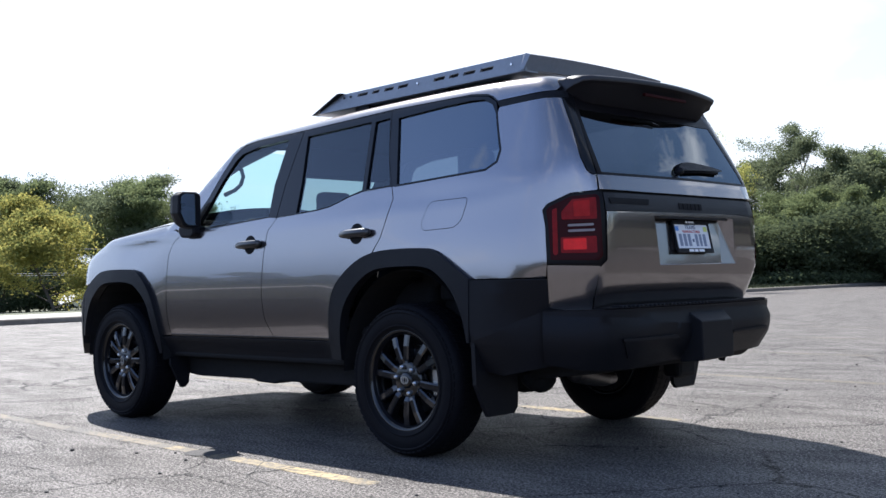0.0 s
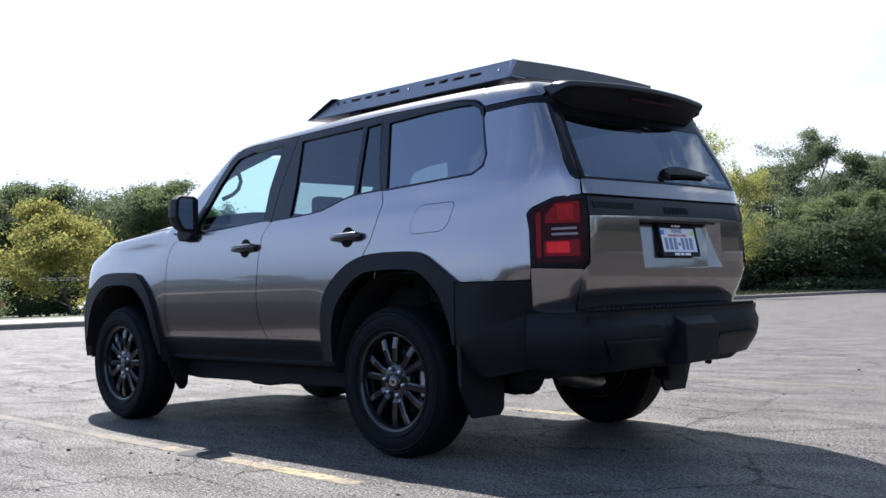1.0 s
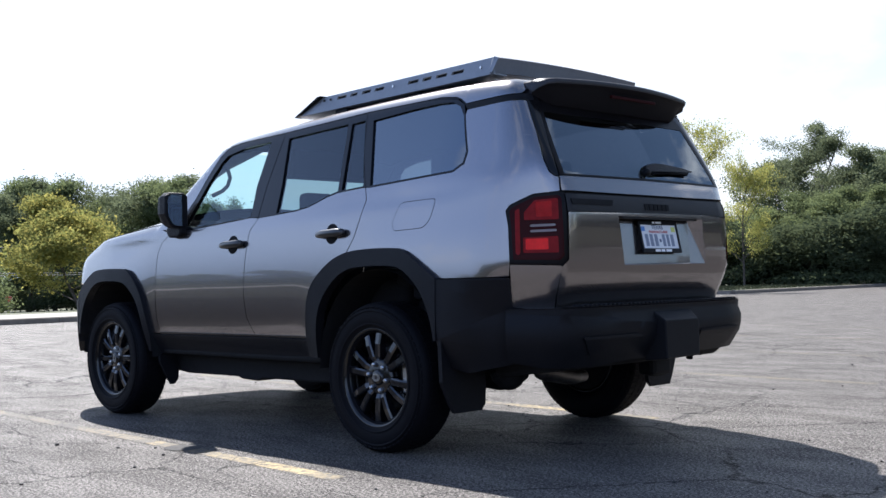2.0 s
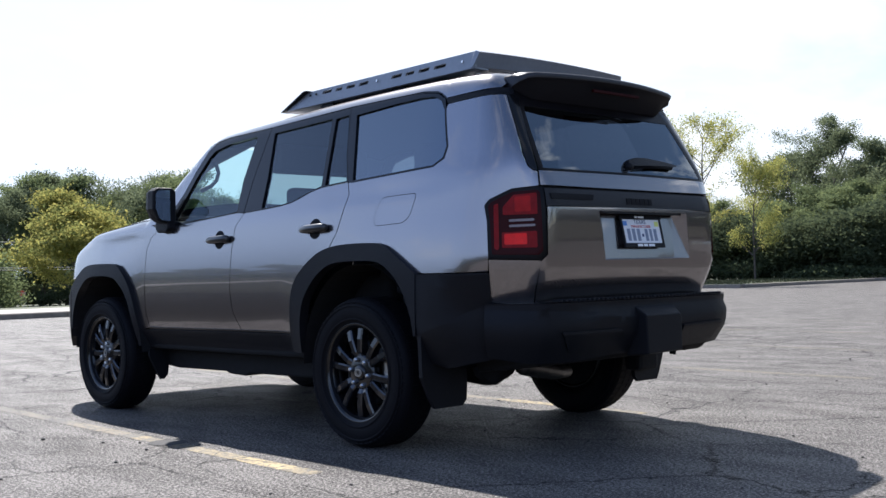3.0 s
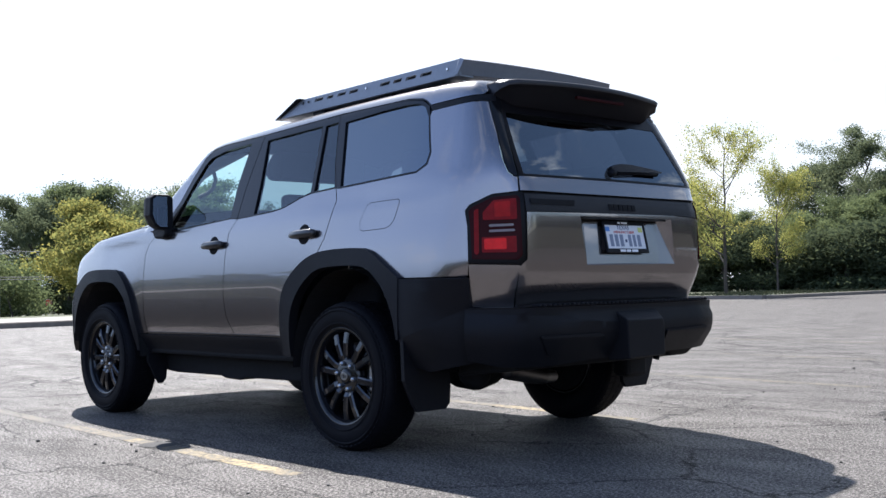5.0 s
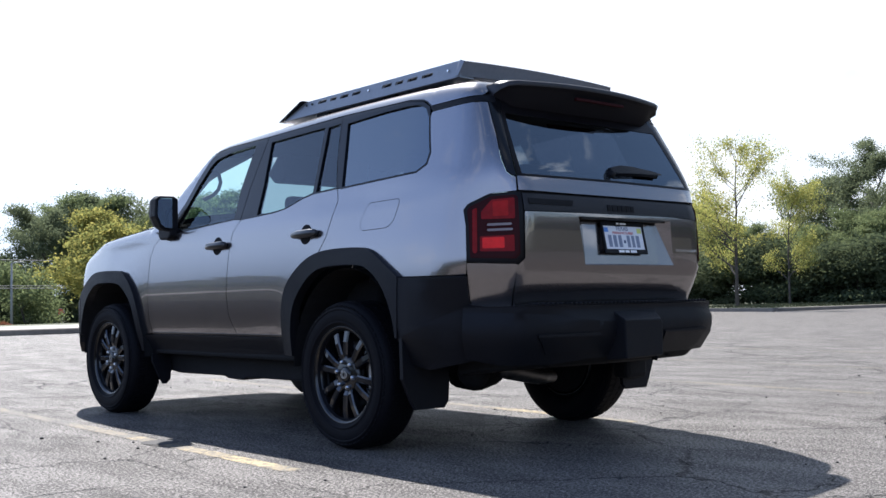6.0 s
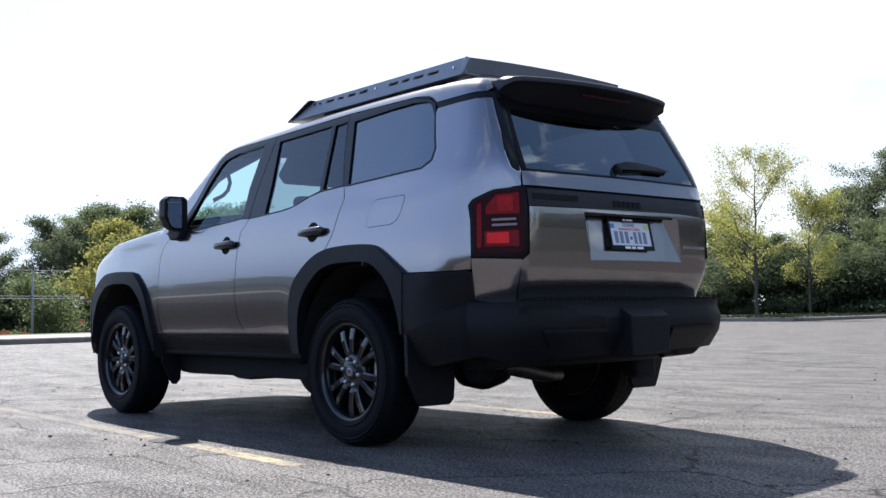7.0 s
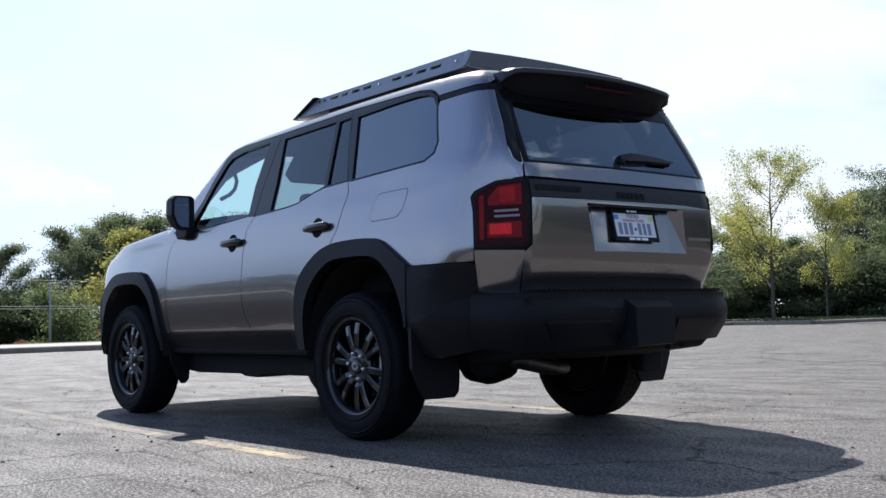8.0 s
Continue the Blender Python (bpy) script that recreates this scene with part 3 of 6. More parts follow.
def inset(poly, d):
    """The outline moved inwards by d (outwards if negative)."""
    m = len(poly)
    area = sum(poly[i][0] * poly[(i + 1) % m][1] - poly[(i + 1) % m][0] * poly[i][1] for i in range(m))
    turn = 1 if area > 0 else -1
    out = []
    for i in range(m):
        a, b, c = (Vector(poly[(i + k) % m]) for k in (-1, 0, 1))
        e, f = (b - a).normalized(), (c - b).normalized()
        n1, n2 = Vector((-e.y, e.x)) * turn, Vector((-f.y, f.x)) * turn
        h = (n1 + n2)
        k = d / max(h.dot(n1), 0.35)
        out.append((b.x + h.x * k, b.y + h.y * k))
    return out


def ribbon(points, width):
    """The outline of a strip along a line of (s, z) points."""
    left, right = [], []
    for i, p in enumerate(points):
        a, b = Vector(points[max(i - 1, 0)]), Vector(points[min(i + 1, len(points) - 1)])
        d = (b - a).normalized()
        n = Vector((-d.y, d.x)) * width / 2
        left.append((p[0] + n.x, p[1] + n.y))
        right.append((p[0] - n.x, p[1] - n.y))
    return left + right[::-1]


def panel(name, poly, mat, parent, out=0.0, depth=0.02, holes=(), step=0.06, label="", both=False, corner=0.0, smooth=True):
    """A piece of the car's skin inside an outline of (s, z) points, with edges turned inwards by depth. both: one on each flank."""
    if corner:
        poly = rounded(poly, corner)
    lift = out if callable(out) else (lambda s, z: out)
    loops = [[Vector((*p, 0)) for p in loop] for loop in (poly, *holes)]
    flat = bmesh.new()
    vs = [flat.verts.new(p) for loop in loops for p in loop]
    from_tri = tessellate_polygon(loops)
    for t in from_tri:
        if len(set(t)) == 3:
            try:
                flat.faces.new([vs[i] for i in t])
            except ValueError:
                pass
    for axis, no in ((0, (1, 0, 0)), (1, (0, 1, 0))):
        lo, hi = min(v.co[axis] for v in flat.verts), max(v.co[axis] for v in flat.verts)
        k = math.ceil(lo / step) * step
        while k < hi:
            bmesh.ops.bisect_plane(flat, geom=flat.verts[:] + flat.edges[:] + flat.faces[:], plane_co=tuple(k * c for c in no), plane_no=no, dist=1e-5)
            k += step
    bmesh.ops.remove_doubles(flat, verts=flat.verts[:], dist=1e-5)
    flat.verts.index_update()
    pts, nor, faces = [], [], []
    for v in flat.verts:
        p = skin(v.co.x, v.co.y, lift(v.co.x, v.co.y))
        pts.append(p)
        nor.append(skin_normal(p))
    for f in flat.faces:
        ids = [v.index for v in f.verts]
        n = (pts[ids[1]] - pts[ids[0]]).cross(pts[ids[2]] - pts[ids[0]])
        faces.append(ids if n.dot(nor[ids[0]]) >= 0 else ids[::-1])
    if callable(out):
        nor = [Vector() for _ in pts]
        for ids in faces:
            n = (pts[ids[1]] - pts[ids[0]]).cross(pts[ids[2]] - pts[ids[0]])
            for i in ids:
                nor[i] += n
        nor = [n.normalized() for n in nor]
    if depth:
        for e in [e for e in flat.edges if e.is_boundary]:
            f = e.link_faces[0]
            a, b = e.verts
            c = f.calc_center_median() - (a.co + b.co) / 2
            quad = []
            for v, dd in ((a, 0), (b, 0), (b, depth), (a, depth)):
                quad.append(len(pts))
                pts.append(skin(v.co.x, v.co.y, lift(v.co.x, v.co.y) - dd))
            n = (pts[quad[1]] - pts[quad[0]]).cross(pts[quad[2]] - pts[quad[0]]).normalized()
            mid = skin(v.co.x + c.x * 0.2, v.co.y + c.y * 0.2, lift(v.co.x, v.co.y)) - pts[quad[0]]
            if n.dot(mid) > 0:
                n, quad = -n, quad[::-1]
            faces.append(quad)
            nor += [n] * 4
    flat.free()
    made = []
    for side in ((1, -1) if both else (1,)):
        me = bpy.data.meshes.new(name)
        me.from_pydata([(p.x, p.y * side, p.z) for p in pts], [], [f if side > 0 else f[::-1] for f in faces])
        me.materials.append(mat)
        me.polygons.foreach_set("use_smooth", [True] * len(me.polygons))
        me.normals_split_custom_set_from_vertices([(n.x, n.y * side, n.z) for n in nor])
        ob = new(name, me)
        ob.parent = parent
        if label:
            ob["label"] = label
        made.append(ob)
    return made if both else made[0]


def lathe(bm, profile, segments, m, closed=False):
    """A turned shape: profile of (radius, along), about the y axis, then moved by m."""
    rings = []
    for k in range(segments):
        a = 2 * math.pi * k / segments
        rings.append([bm.verts.new(m @ Vector((r * math.cos(a), h, r * math.sin(a)))) for r, h in profile])
    for k in range(segments):
        a, b = rings[k], rings[(k + 1) % segments]
        for i in range(len(profile) - (0 if closed else 1)):
            j = (i + 1) % len(profile)
            bm.faces.new((a[i], a[j], b[j], b[i]))
    return bm


def tube(bm, points, radius, sides=10, cap=True):
    """A round bar along a line of points; radius may be a list."""
    points = [Vector(p) for p in points]
    radii = radius if isinstance(radius, (list, tuple)) else [radius] * len(points)
    rings, ref = [], None
    for i, p in enumerate(points):
        d = (points[min(i + 1, len(points) - 1)] - points[max(i - 1, 0)]).normalized()
        if ref is None:
            ref = d.orthogonal().normalized()
        ref = (ref - d * ref.dot(d)).normalized()
        o = d.cross(ref)
        rings.append([bm.verts.new(p + (ref * math.cos(2 * math.pi * k / sides) + o * math.sin(2 * math.pi * k / sides)) * radii[i]) for k in range(sides)])
    for a, b in zip(rings, rings[1:]):
        for k in range(sides):
            bm.faces.new((a[k], a[(k + 1) % sides], b[(k + 1) % sides], b[k]))
    if cap:
        bm.faces.new(rings[0][::-1])
        bm.faces.new(rings[-1])
    return bm


def prism(bm, outline, y0, y1, bevel=0.0):
    """A plate: an outline of (x, z) points between two y."""
    a = [bm.verts.new((x, y0, z)) for x, z in outline]
    b = [bm.verts.new((x, y1, z)) for x, z in outline]
    f = [bm.faces.new(a), bm.faces.new(b[::-1])]
    for i in range(len(outline)):
        j = (i + 1) % len(outline)
        f.append(bm.faces.new((a[j], a[i], b[i], b[j])))
    bmesh.ops.recalc_face_normals(bm, faces=f)
    if bevel:
        bmesh.ops.bevel(bm, geom=list({e for q in f for e in q.edges}), offset=bevel, segments=2, affect="EDGES", profile=0.5)
    return bm


# ---- the car ----
suv = tagged(new("suv"), "grey-bronze four-door off-road car with black cladding and roof rack", "car")
suv.location = (0, -0.02, 0)

# flanks
FD_SEAM = [(2.12, 1.250), (2.215, 1.195), (2.262, 1.120), (2.283, 0.926), (2.303, 0.692), (2.297, 0.585)]
MID_SEAM = [(1.115, 1.300), (1.189, 1.223), (1.213, 1.085), (1.237, 0.841), (1.226, 0.702), (1.168, 0.588)]
RD_SEAM = [(0.152, 1.415), (0.125, 1.345), (0.150, 1.250), (0.188, 1.143), (0.250, 1.056)]
R_ARCH_OUT = [(0.608, 0.588), (0.572, 0.806), (0.518, 0.902), (0.371, 1.010), (0.226, 1.061), (0.032, 1.073), (-0.185, 1.069), (-0.255, 1.050), (-0.485, 0.907)]
F_ARCH_OUT = [(2.379, 0.575), (2.406, 0.752), (2.470, 0.890), (2.603, 1.003), (2.673, 1.026), (2.970, 1.031), (3.150, 1.015), (3.275, 0.940), (3.395, 0.834), (3.44, 0.70), (3.45, 0.57)]
R_ARCH_IN = [(0.505, 0.480), (0.501, 0.613), (0.486, 0.709), (0.444, 0.805), (0.342, 0.908), (0.214, 0.974), (0.060, 0.986), (-0.182, 0.983), (-0.272, 0.948), (-0.378, 0.860), (-0.449, 0.718), (-0.470, 0.600)]
F_ARCH_IN = [(2.405, 0.460), (2.419, 0.535), (2.451, 0.692), (2.496, 0.811), (2.614, 0.911), (2.716, 0.945), (2.977, 0.949), (3.120, 0.926), (3.255, 0.834), (3.34, 0.682), (3.37, 0.56)]

gap = lambda line, d: [(s + d, z) for s, z in line]
front_doors = panel("front_door", gap(FD_SEAM, -0.003) + gap(MID_SEAM, 0.003)[::-1] + [(1.194, 1.306), (1.50, 1.286), (1.85, 1.264), (2.02, 1.256)], PAINT, suv, both=True, corner=0.008, depth=0.025)
rear_doors = panel("rear_door", gap(MID_SEAM, -0.003)[:-1] + [(1.165, 0.588), (0.612, 0.588)] + gap(R_ARCH_OUT, 0.004)[1:5] + [(0.256, 1.056)] + gap(RD_SEAM, 0.003)[-2::-1]
                   + [(0.385, 1.402), (0.48, 1.383), (0.56, 1.357), (0.64, 1.334), (0.749, 1.320), (0.946, 1.308)], PAINT, suv, both=True, corner=0.008, depth=0.025)
FUEL = rounded([(-0.158, 1.311), (-0.425, 1.316), (-0.392, 1.204), (-0.349, 1.171), (-0.131, 1.165), (-0.110, 1.204)], 0.03)
Q_GLASS = [(0.225, 1.805), (-0.10, 1.826), (-0.30, 1.832), (-0.40, 1.826), (-0.465, 1.795), (-0.505, 1.740), (-0.573, 1.545), (-0.563, 1.487), (-0.505, 1.452), (-0.30, 1.442), (0.118, 1.421)]
quarters = panel("quarter_panel", gap(RD_SEAM, -0.003)[:-1] + [(0.246, 1.058), (0.226, 1.063), (0.032, 1.076), (-0.185, 1.073), (-0.258, 1.054), (-0.487, 0.911), (-0.796, 0.911), (-0.800, 0.975), (-0.797, 1.15), (-0.788, 1.227), (-0.804, 1.255), (-0.885, 1.304), (-0.976, 1.315), (-0.976, 1.384), (-0.962, 1.386), (-0.943, 1.407), (-0.926, 1.476), (-0.914, 1.606), (-0.884, 1.780), (-0.815, 1.783), (-0.520, 1.768), (-0.515, 1.735), (-0.583, 1.545), (-0.572, 1.480), (-0.508, 1.442), (-0.30, 1.432), (0.118, 1.411)],
                 PAINT, suv, both=True, holes=[inset(FUEL, -0.003)], corner=0.006, step=0.05)
panel("fuel_door", FUEL, PAINT, suv, out=0.001)
panel("fuel_recess", inset(FUEL, -0.012), DARK, suv, out=-0.012, depth=0)
panel("front_fender", gap(FD_SEAM, 0.003)[:-1] + [(2.300, 0.585), (2.372, 0.580)] + gap(F_ARCH_OUT, -0.004)[1:4] + [(2.673, 1.030), (2.970, 1.035), (3.154, 1.019), (3.279, 0.944), (3.50, 0.93), (3.56, 1.00), (3.56, 1.045), (3.44, 1.105), (3.20, 1.205), (3.0, 1.245), (2.6, 1.285), (2.36, 1.300), (2.20, 1.275)],
                PAINT, suv, both=True, corner=0.008, step=0.05)

# dark backing behind the joints
for line in (FD_SEAM, MID_SEAM, RD_SEAM):
    panel("door_seal", ribbon(line, 0.05), DARK, suv, out=-0.014, depth=0, both=True)

# wheel arch flares and lower cladding
def soften(line, grow=0.0):
    """The line with its corners cut twice, ends kept."""
    for _ in range(2):
        new_line = [line[0]]
        for (a, b), (c, d) in zip(line, line[1:]):
            new_line += [(a * 0.75 + c * 0.25, b * 0.75 + d * 0.25), (a * 0.25 + c * 0.75, b * 0.25 + d * 0.75)]
        line = new_line + [line[-1]]
    mid = (line[0][0] + line[-1][0]) / 2
    return [(s + grow * (s - mid), z + grow * (z - 0.6)) for s, z in line]


panel("wheel_arch_flare", soften(R_ARCH_OUT, 0.012) + [(-0.485, 0.60)] + soften(R_ARCH_IN)[::-1] + [(0.61, 0.48)], CLAD, suv, out=0.028, depth=0.06, both=True, corner=0.012, step=0.08)
panel("wheel_arch_flare", soften(F_ARCH_OUT, 0.012)[::-1] + [(2.385, 0.46)] + soften(F_ARCH_IN), CLAD, suv, out=0.028, depth=0.06, both=True, corner=0.012, step=0.08)
panel("rear_side_cladding", [(-0.489, 0.905), (-0.800, 0.905), (-0.803, 0.765), (-0.86, 0.755), (-0.86, 0.50), (-0.60, 0.44), (-0.476, 0.47), (-0.476, 0.60), (-0.489, 0.60)], CLAD, suv, out=lambda s, z: 0.024 - 0.40 * max(0.62 - z, 0.0), depth=0.05, both=True, corner=0.012)
panel("sill_cladding", [(2.379, 0.572), (2.30, 0.574), (1.168, 0.580), (0.609, 0.578), (0.609, 0.480), (1.11, 0.470), (2.18, 0.445), (2.385, 0.445)], CLAD, suv, out=lambda s, z: 0.014 - 0.30 * max(0.56 - z, 0.0), depth=0.06, both=True, corner=0.008, step=0.05)
panel("sill_strip", [(2.295, 0.592), (0.625, 0.596), (0.625, 0.574), (2.295, 0.572)], GLOSS_BLACK, suv, out=0.004, depth=0.02, both=True, step=0.1)

# windows of the flank: black frames with panes set into them
FD_GLASS = [(1.97, 1.272), (1.89, 1.40), (1.795, 1.575), (1.705, 1.700), (1.650, 1.742), (1.488, 1.773), (1.184, 1.790), (1.215, 1.507), (1.194, 1.312), (1.50, 1.294)]
FD_FRAME = [(2.075, 1.262), (1.905, 1.470), (1.822, 1.620), (1.735, 1.738), (1.665, 1.785), (1.528, 1.806), (1.058, 1.818), (1.110, 1.500), (1.118, 1.304), (1.194, 1.3085), (1.50, 1.289), (1.85, 1.267)]
RD_GLASS = [(1.007, 1.788), (0.443, 1.811), (0.388, 1.412), (0.495, 1.386), (0.572, 1.358), (0.645, 1.339), (0.749, 1.327), (0.938, 1.316), (0.955, 1.50)]
RD_SMALL = [(0.412, 1.806), (0.292, 1.815), (0.168, 1.424), (0.360, 1.412)]
RD_FRAME = [(1.052, 1.819), (0.292, 1.849), (0.235, 1.60), (0.152, 1.418), (0.387, 1.4045), (0.482, 1.3855), (0.562, 1.3595), (0.642, 1.3365), (0.749, 1.3225), (0.946, 1.3105), (1.112, 1.303), (1.104, 1.500)]
Q_FRAME = [(0.288, 1.850), (-0.10, 1.855), (-0.31, 1.852), (-0.43, 1.835), (-0.49, 1.80), (-0.515, 1.740), (-0.583, 1.545), (-0.572, 1.481), (-0.507, 1.4435), (-0.30, 1.4335), (0.118, 1.4125), (0.150, 1.419), (0.232, 1.60)]
for door, frame_, panes in ((front_doors, FD_FRAME, [(FD_GLASS, CLEAR)]), (rear_doors, RD_FRAME, [(RD_GLASS, PRIVACY), (RD_SMALL, PRIVACY)]), (quarters, Q_FRAME, [(Q_GLASS, TAIL_GLASS)])):
    rims = panel("window_frame", frame_, GLOSS_BLACK, suv, out=0.0015, depth=0.03, holes=[inset(g, 0.002) for g, _ in panes], both=True, step=0.08, label="black window surround")
    for o, d in zip(rims, door):
        o.parent = d
    for g, mat in panes:
        for o, d in zip(panel("window_pane", inset(g, -0.006), mat, suv, out=-0.010, depth=0, both=True, step=0.05, label="tinted side glass"), door):
            o.parent = d
            o.visible_shadow = False
panel("roof_drip", ribbon([(1.75, 1.765), (1.67, 1.796), (1.53, 1.815), (1.05, 1.826), (0.29, 1.857), (-0.31, 1.861), (-0.44, 1.843), (-0.50, 1.80)], 0.010), GLOSS_BLACK, suv, out=-0.004, depth=0.02, both=True)
panel("pillar_band", [(-0.492, 1.802), (-0.800, 1.814), (-0.925, 1.824), (-0.925, 1.786), (-0.883, 1.784), (-0.815, 1.787), (-0.520, 1.772), (-0.505, 1.785)], CLAD, suv, out=-0.001, depth=0.02, both=True, label="dark grey band on the rear pillar")
panel("pillar_trim", [(-0.888, 1.782), (-0.925, 1.786), (-0.930, 1.824), (-0.935, 1.850), (-0.975, 1.850), (-0.949, 1.730), (-0.978, 1.388), (-0.966, 1.390), (-0.947, 1.410), (-0.930, 1.476), (-0.918, 1.606)], GLOSS_BLACK, suv, out=-0.001, depth=0.02, both=True, corner=0.004, step=0.05)
panel("pillar", [(2.28, 1.268), (2.20, 1.285), (2.085, 1.262), (1.912, 1.472), (1.829, 1.622), (1.742, 1.742), (1.670, 1.795), (1.75, 1.80), (1.88, 1.68), (2.04, 1.555), (2.24, 1.38), (2.36, 1.30)], PAINT, suv, out=-0.001, depth=0.015, both=True, step=0.04, label="windscreen pillar in body colour")

# roof, windscreen and bonnet
def top_of(x, y, z0, z1):
    lo, hi = z0, z1
    for _ in range(20):
        m = (lo + hi) / 2
        if body_field(x, abs(y), m) < 0:
            lo = m
        else:
            hi = m
    return Vector((x, y, lo))


def roof_point(x, a):
    lo, hi = 0.3, 1.2
    for _ in range(20):
        m = (lo + hi) / 2
        if body_field(x, abs(math.sin(a) * m), 1.25 + math.cos(a) * m) < 0:
            lo = m
        else:
            hi = m
    return Vector((x, math.sin(a) * lo, 1.25 + math.cos(a) * lo))


def skin_sheet(name, rows, mat, parent, label="", flip=False):
    me = bpy.data.meshes.new(name)
    w = len(rows[0])
    faces = [(i * w + j, i * w + j + 1, (i + 1) * w + j + 1, (i + 1) * w + j) for i in range(len(rows) - 1) for j in range(w - 1)]
    pts = [p for r in rows for p in r]
    nor = [skin_normal(p) for p in pts]
    f0 = faces[len(faces) // 2]
    if (pts[f0[1]] - pts[f0[0]]).cross(pts[f0[2]] - pts[f0[0]]).dot(nor[f0[0]]) < 0:
        faces = [f[::-1] for f in faces]
    me.from_pydata([tuple(p) for p in pts], [], faces)
    me.materials.append(mat)
    me.polygons.foreach_set("use_smooth", [True] * len(me.polygons))
    me.normals_split_custom_set_from_vertices([tuple(n) for n in nor])
    ob = new(name, me)
    ob.parent = parent
    if label:
        ob["label"] = label
    return ob


def roof_edge(x):
    z = lerp_table(x, (-0.90, 1.826), (-0.50, 1.806), (-0.44, 1.848), (-0.31, 1.866), (0.29, 1.862), (1.05, 1.831), (1.53, 1.820), (1.67, 1.801), (1.80, 1.77))
    lo, hi = 0.3, 1.5
    for _ in range(20):
        m = (lo + hi) / 2
        if roof_point(x, m).z > z:
            lo = m
        else:
            hi = m
    return lo


ROOF_X = [-0.82 + 0.04 * i for i in range(64)] + [1.735]
rows = []
for x in ROOF_X:
    e = roof_edge(x)
    rows.append([roof_point(x, -e + 2 * e * k / 40) for k in range(41)])
skin_sheet("roof", rows, PAINT, suv)
rows = [[p - Vector((0, 0, 0.05)) for p in r[1:-1]] for r in rows]
skin_sheet("headliner", rows, material("headliner_cloth", (0.022, 0.022, 0.024), 0.95, grain=0.1, scale=80, specular=0.1), suv)
bm = bmesh.new()
g = [[bm.verts.new(((2.565 - 0.12 * y * y - 0.78 * z) / 0.62 - 0.006, y, z)) for z in [1.36 + 0.048 * j for j in range(10)]] for y in [-0.74 + 0.074 * i for i in range(21)]]
for a, b in zip(g, g[1:]):
    for j in range(9):
        bm.faces.new((a[j], b[j], b[j + 1], a[j + 1]))
part("windscreen", bm, CLEAR, suv, "clear sloping windscreen", True).visible_shadow = False
rows = []
for i in range(33):
    x = 2.30 + 1.32 * i / 32
    w = half_width(x, 1.2) - 0.055 - 0.10 * max(x - 3.3, 0)
    rows.append([top_of(x, w * (k / 16 - 1), 0.8, 1.5) for k in range(33)])
bonnet = skin_sheet("bonnet", rows, PAINT, suv)
for side in (1, -1):
    rows = []
    for i in range(33):
        x = 2.30 + 1.30 * i / 32
        w = half_width(x, 1.2) - 0.10 * max(x - 3.3, 0)
        rows.append([top_of(x, (w - 0.10 + 0.018 * k) * side, 0.8, 1.5) - Vector((0, 0, 0.004)) for k in range(6)])
    skin_sheet("fender_ledge", rows, PAINT, suv)
bm = bmesh.new()
box(bm, 2.16, 2.36, -0.78, 0.78, 1.27, 1.305, 0.01)
part("cowl", bm, DARK, suv)

# nose, turned away from the view: grille, lamps and bumper
panel("grille", [(3.68, 1.03), (3.68, 0.82), (4.345, 0.82), (4.345, 1.03)], GLOSS_BLACK, suv, out=-0.01, depth=0.02, both=True)
panel("headlamp", [(3.565, 1.03), (3.565, 0.93), (3.66, 0.88), (3.90, 0.88), (3.90, 1.03)], material("headlamp_glass", (0.5, 0.5, 0.52), 0.1, coat=0.5), suv, out=0.004, depth=0.02, both=True)
panel("nose_panel", [(3.56, 1.045), (3.50, 0.93), (3.46, 0.80), (4.355, 0.80), (4.355, 1.10), (3.62, 1.10)], PAINT, suv, out=-0.015, depth=0.03, both=True)
panel("front_bumper", [(3.36, 0.84), (3.42, 0.50), (3.50, 0.42), (4.355, 0.42), (4.355, 0.81), (3.40, 0.81)], CLAD, suv, out=0.03, depth=0.08, both=True, step=0.08)

# tail: lamps, gate, window, bumper
LAMP = [(-0.788, 1.227), (-0.804, 1.253), (-0.885, 1.301), (-0.978, 1.311), (-0.992, 1.292), (-0.995, 0.994), (-0.972, 0.962), (-0.801, 0.971), (-0.796, 1.151)]
LAMP_BLACK = material("lamp_black", (0.006, 0.005, 0.006), 0.3, specular=0.12)
LENS_RED = material("red_lens", (0.20, 0.004, 0.006), 0.15, coat=0.0, grain=0.3, scale=300, specular=0.10)
LENS_DARK = material("smoked_red_lens", (0.030, 0.002, 0.003), 0.12, coat=0.0, specular=0.07)
LENS_MID = material("lit_red_lens", (0.34, 0.006, 0.006), 0.2, coat=0.0, specular=0.12, grain=0.3, scale=300)
LENS_BRIGHT = material("red_reflector", (0.80, 0.008, 0.007), 0.2, coat=0.0, specular=0.2, grain=0.2, scale=400)
LENS_PALE = material("pale_lens", (0.22, 0.17, 0.17), 0.35, grain=0.1, scale=90)
CHROME = material("dull_chrome", (0.6, 0.6, 0.6), 0.25, 1.0, grain=0.05, scale=90)
panel("tail_lamp", LAMP, LAMP_BLACK, suv, out=-0.003, depth=0.03, both=True, corner=0.006, step=0.04, label="dark-rimmed red tail lamp")
lamps = [o for o in suv.children if o.name.startswith("tail_lamp")]
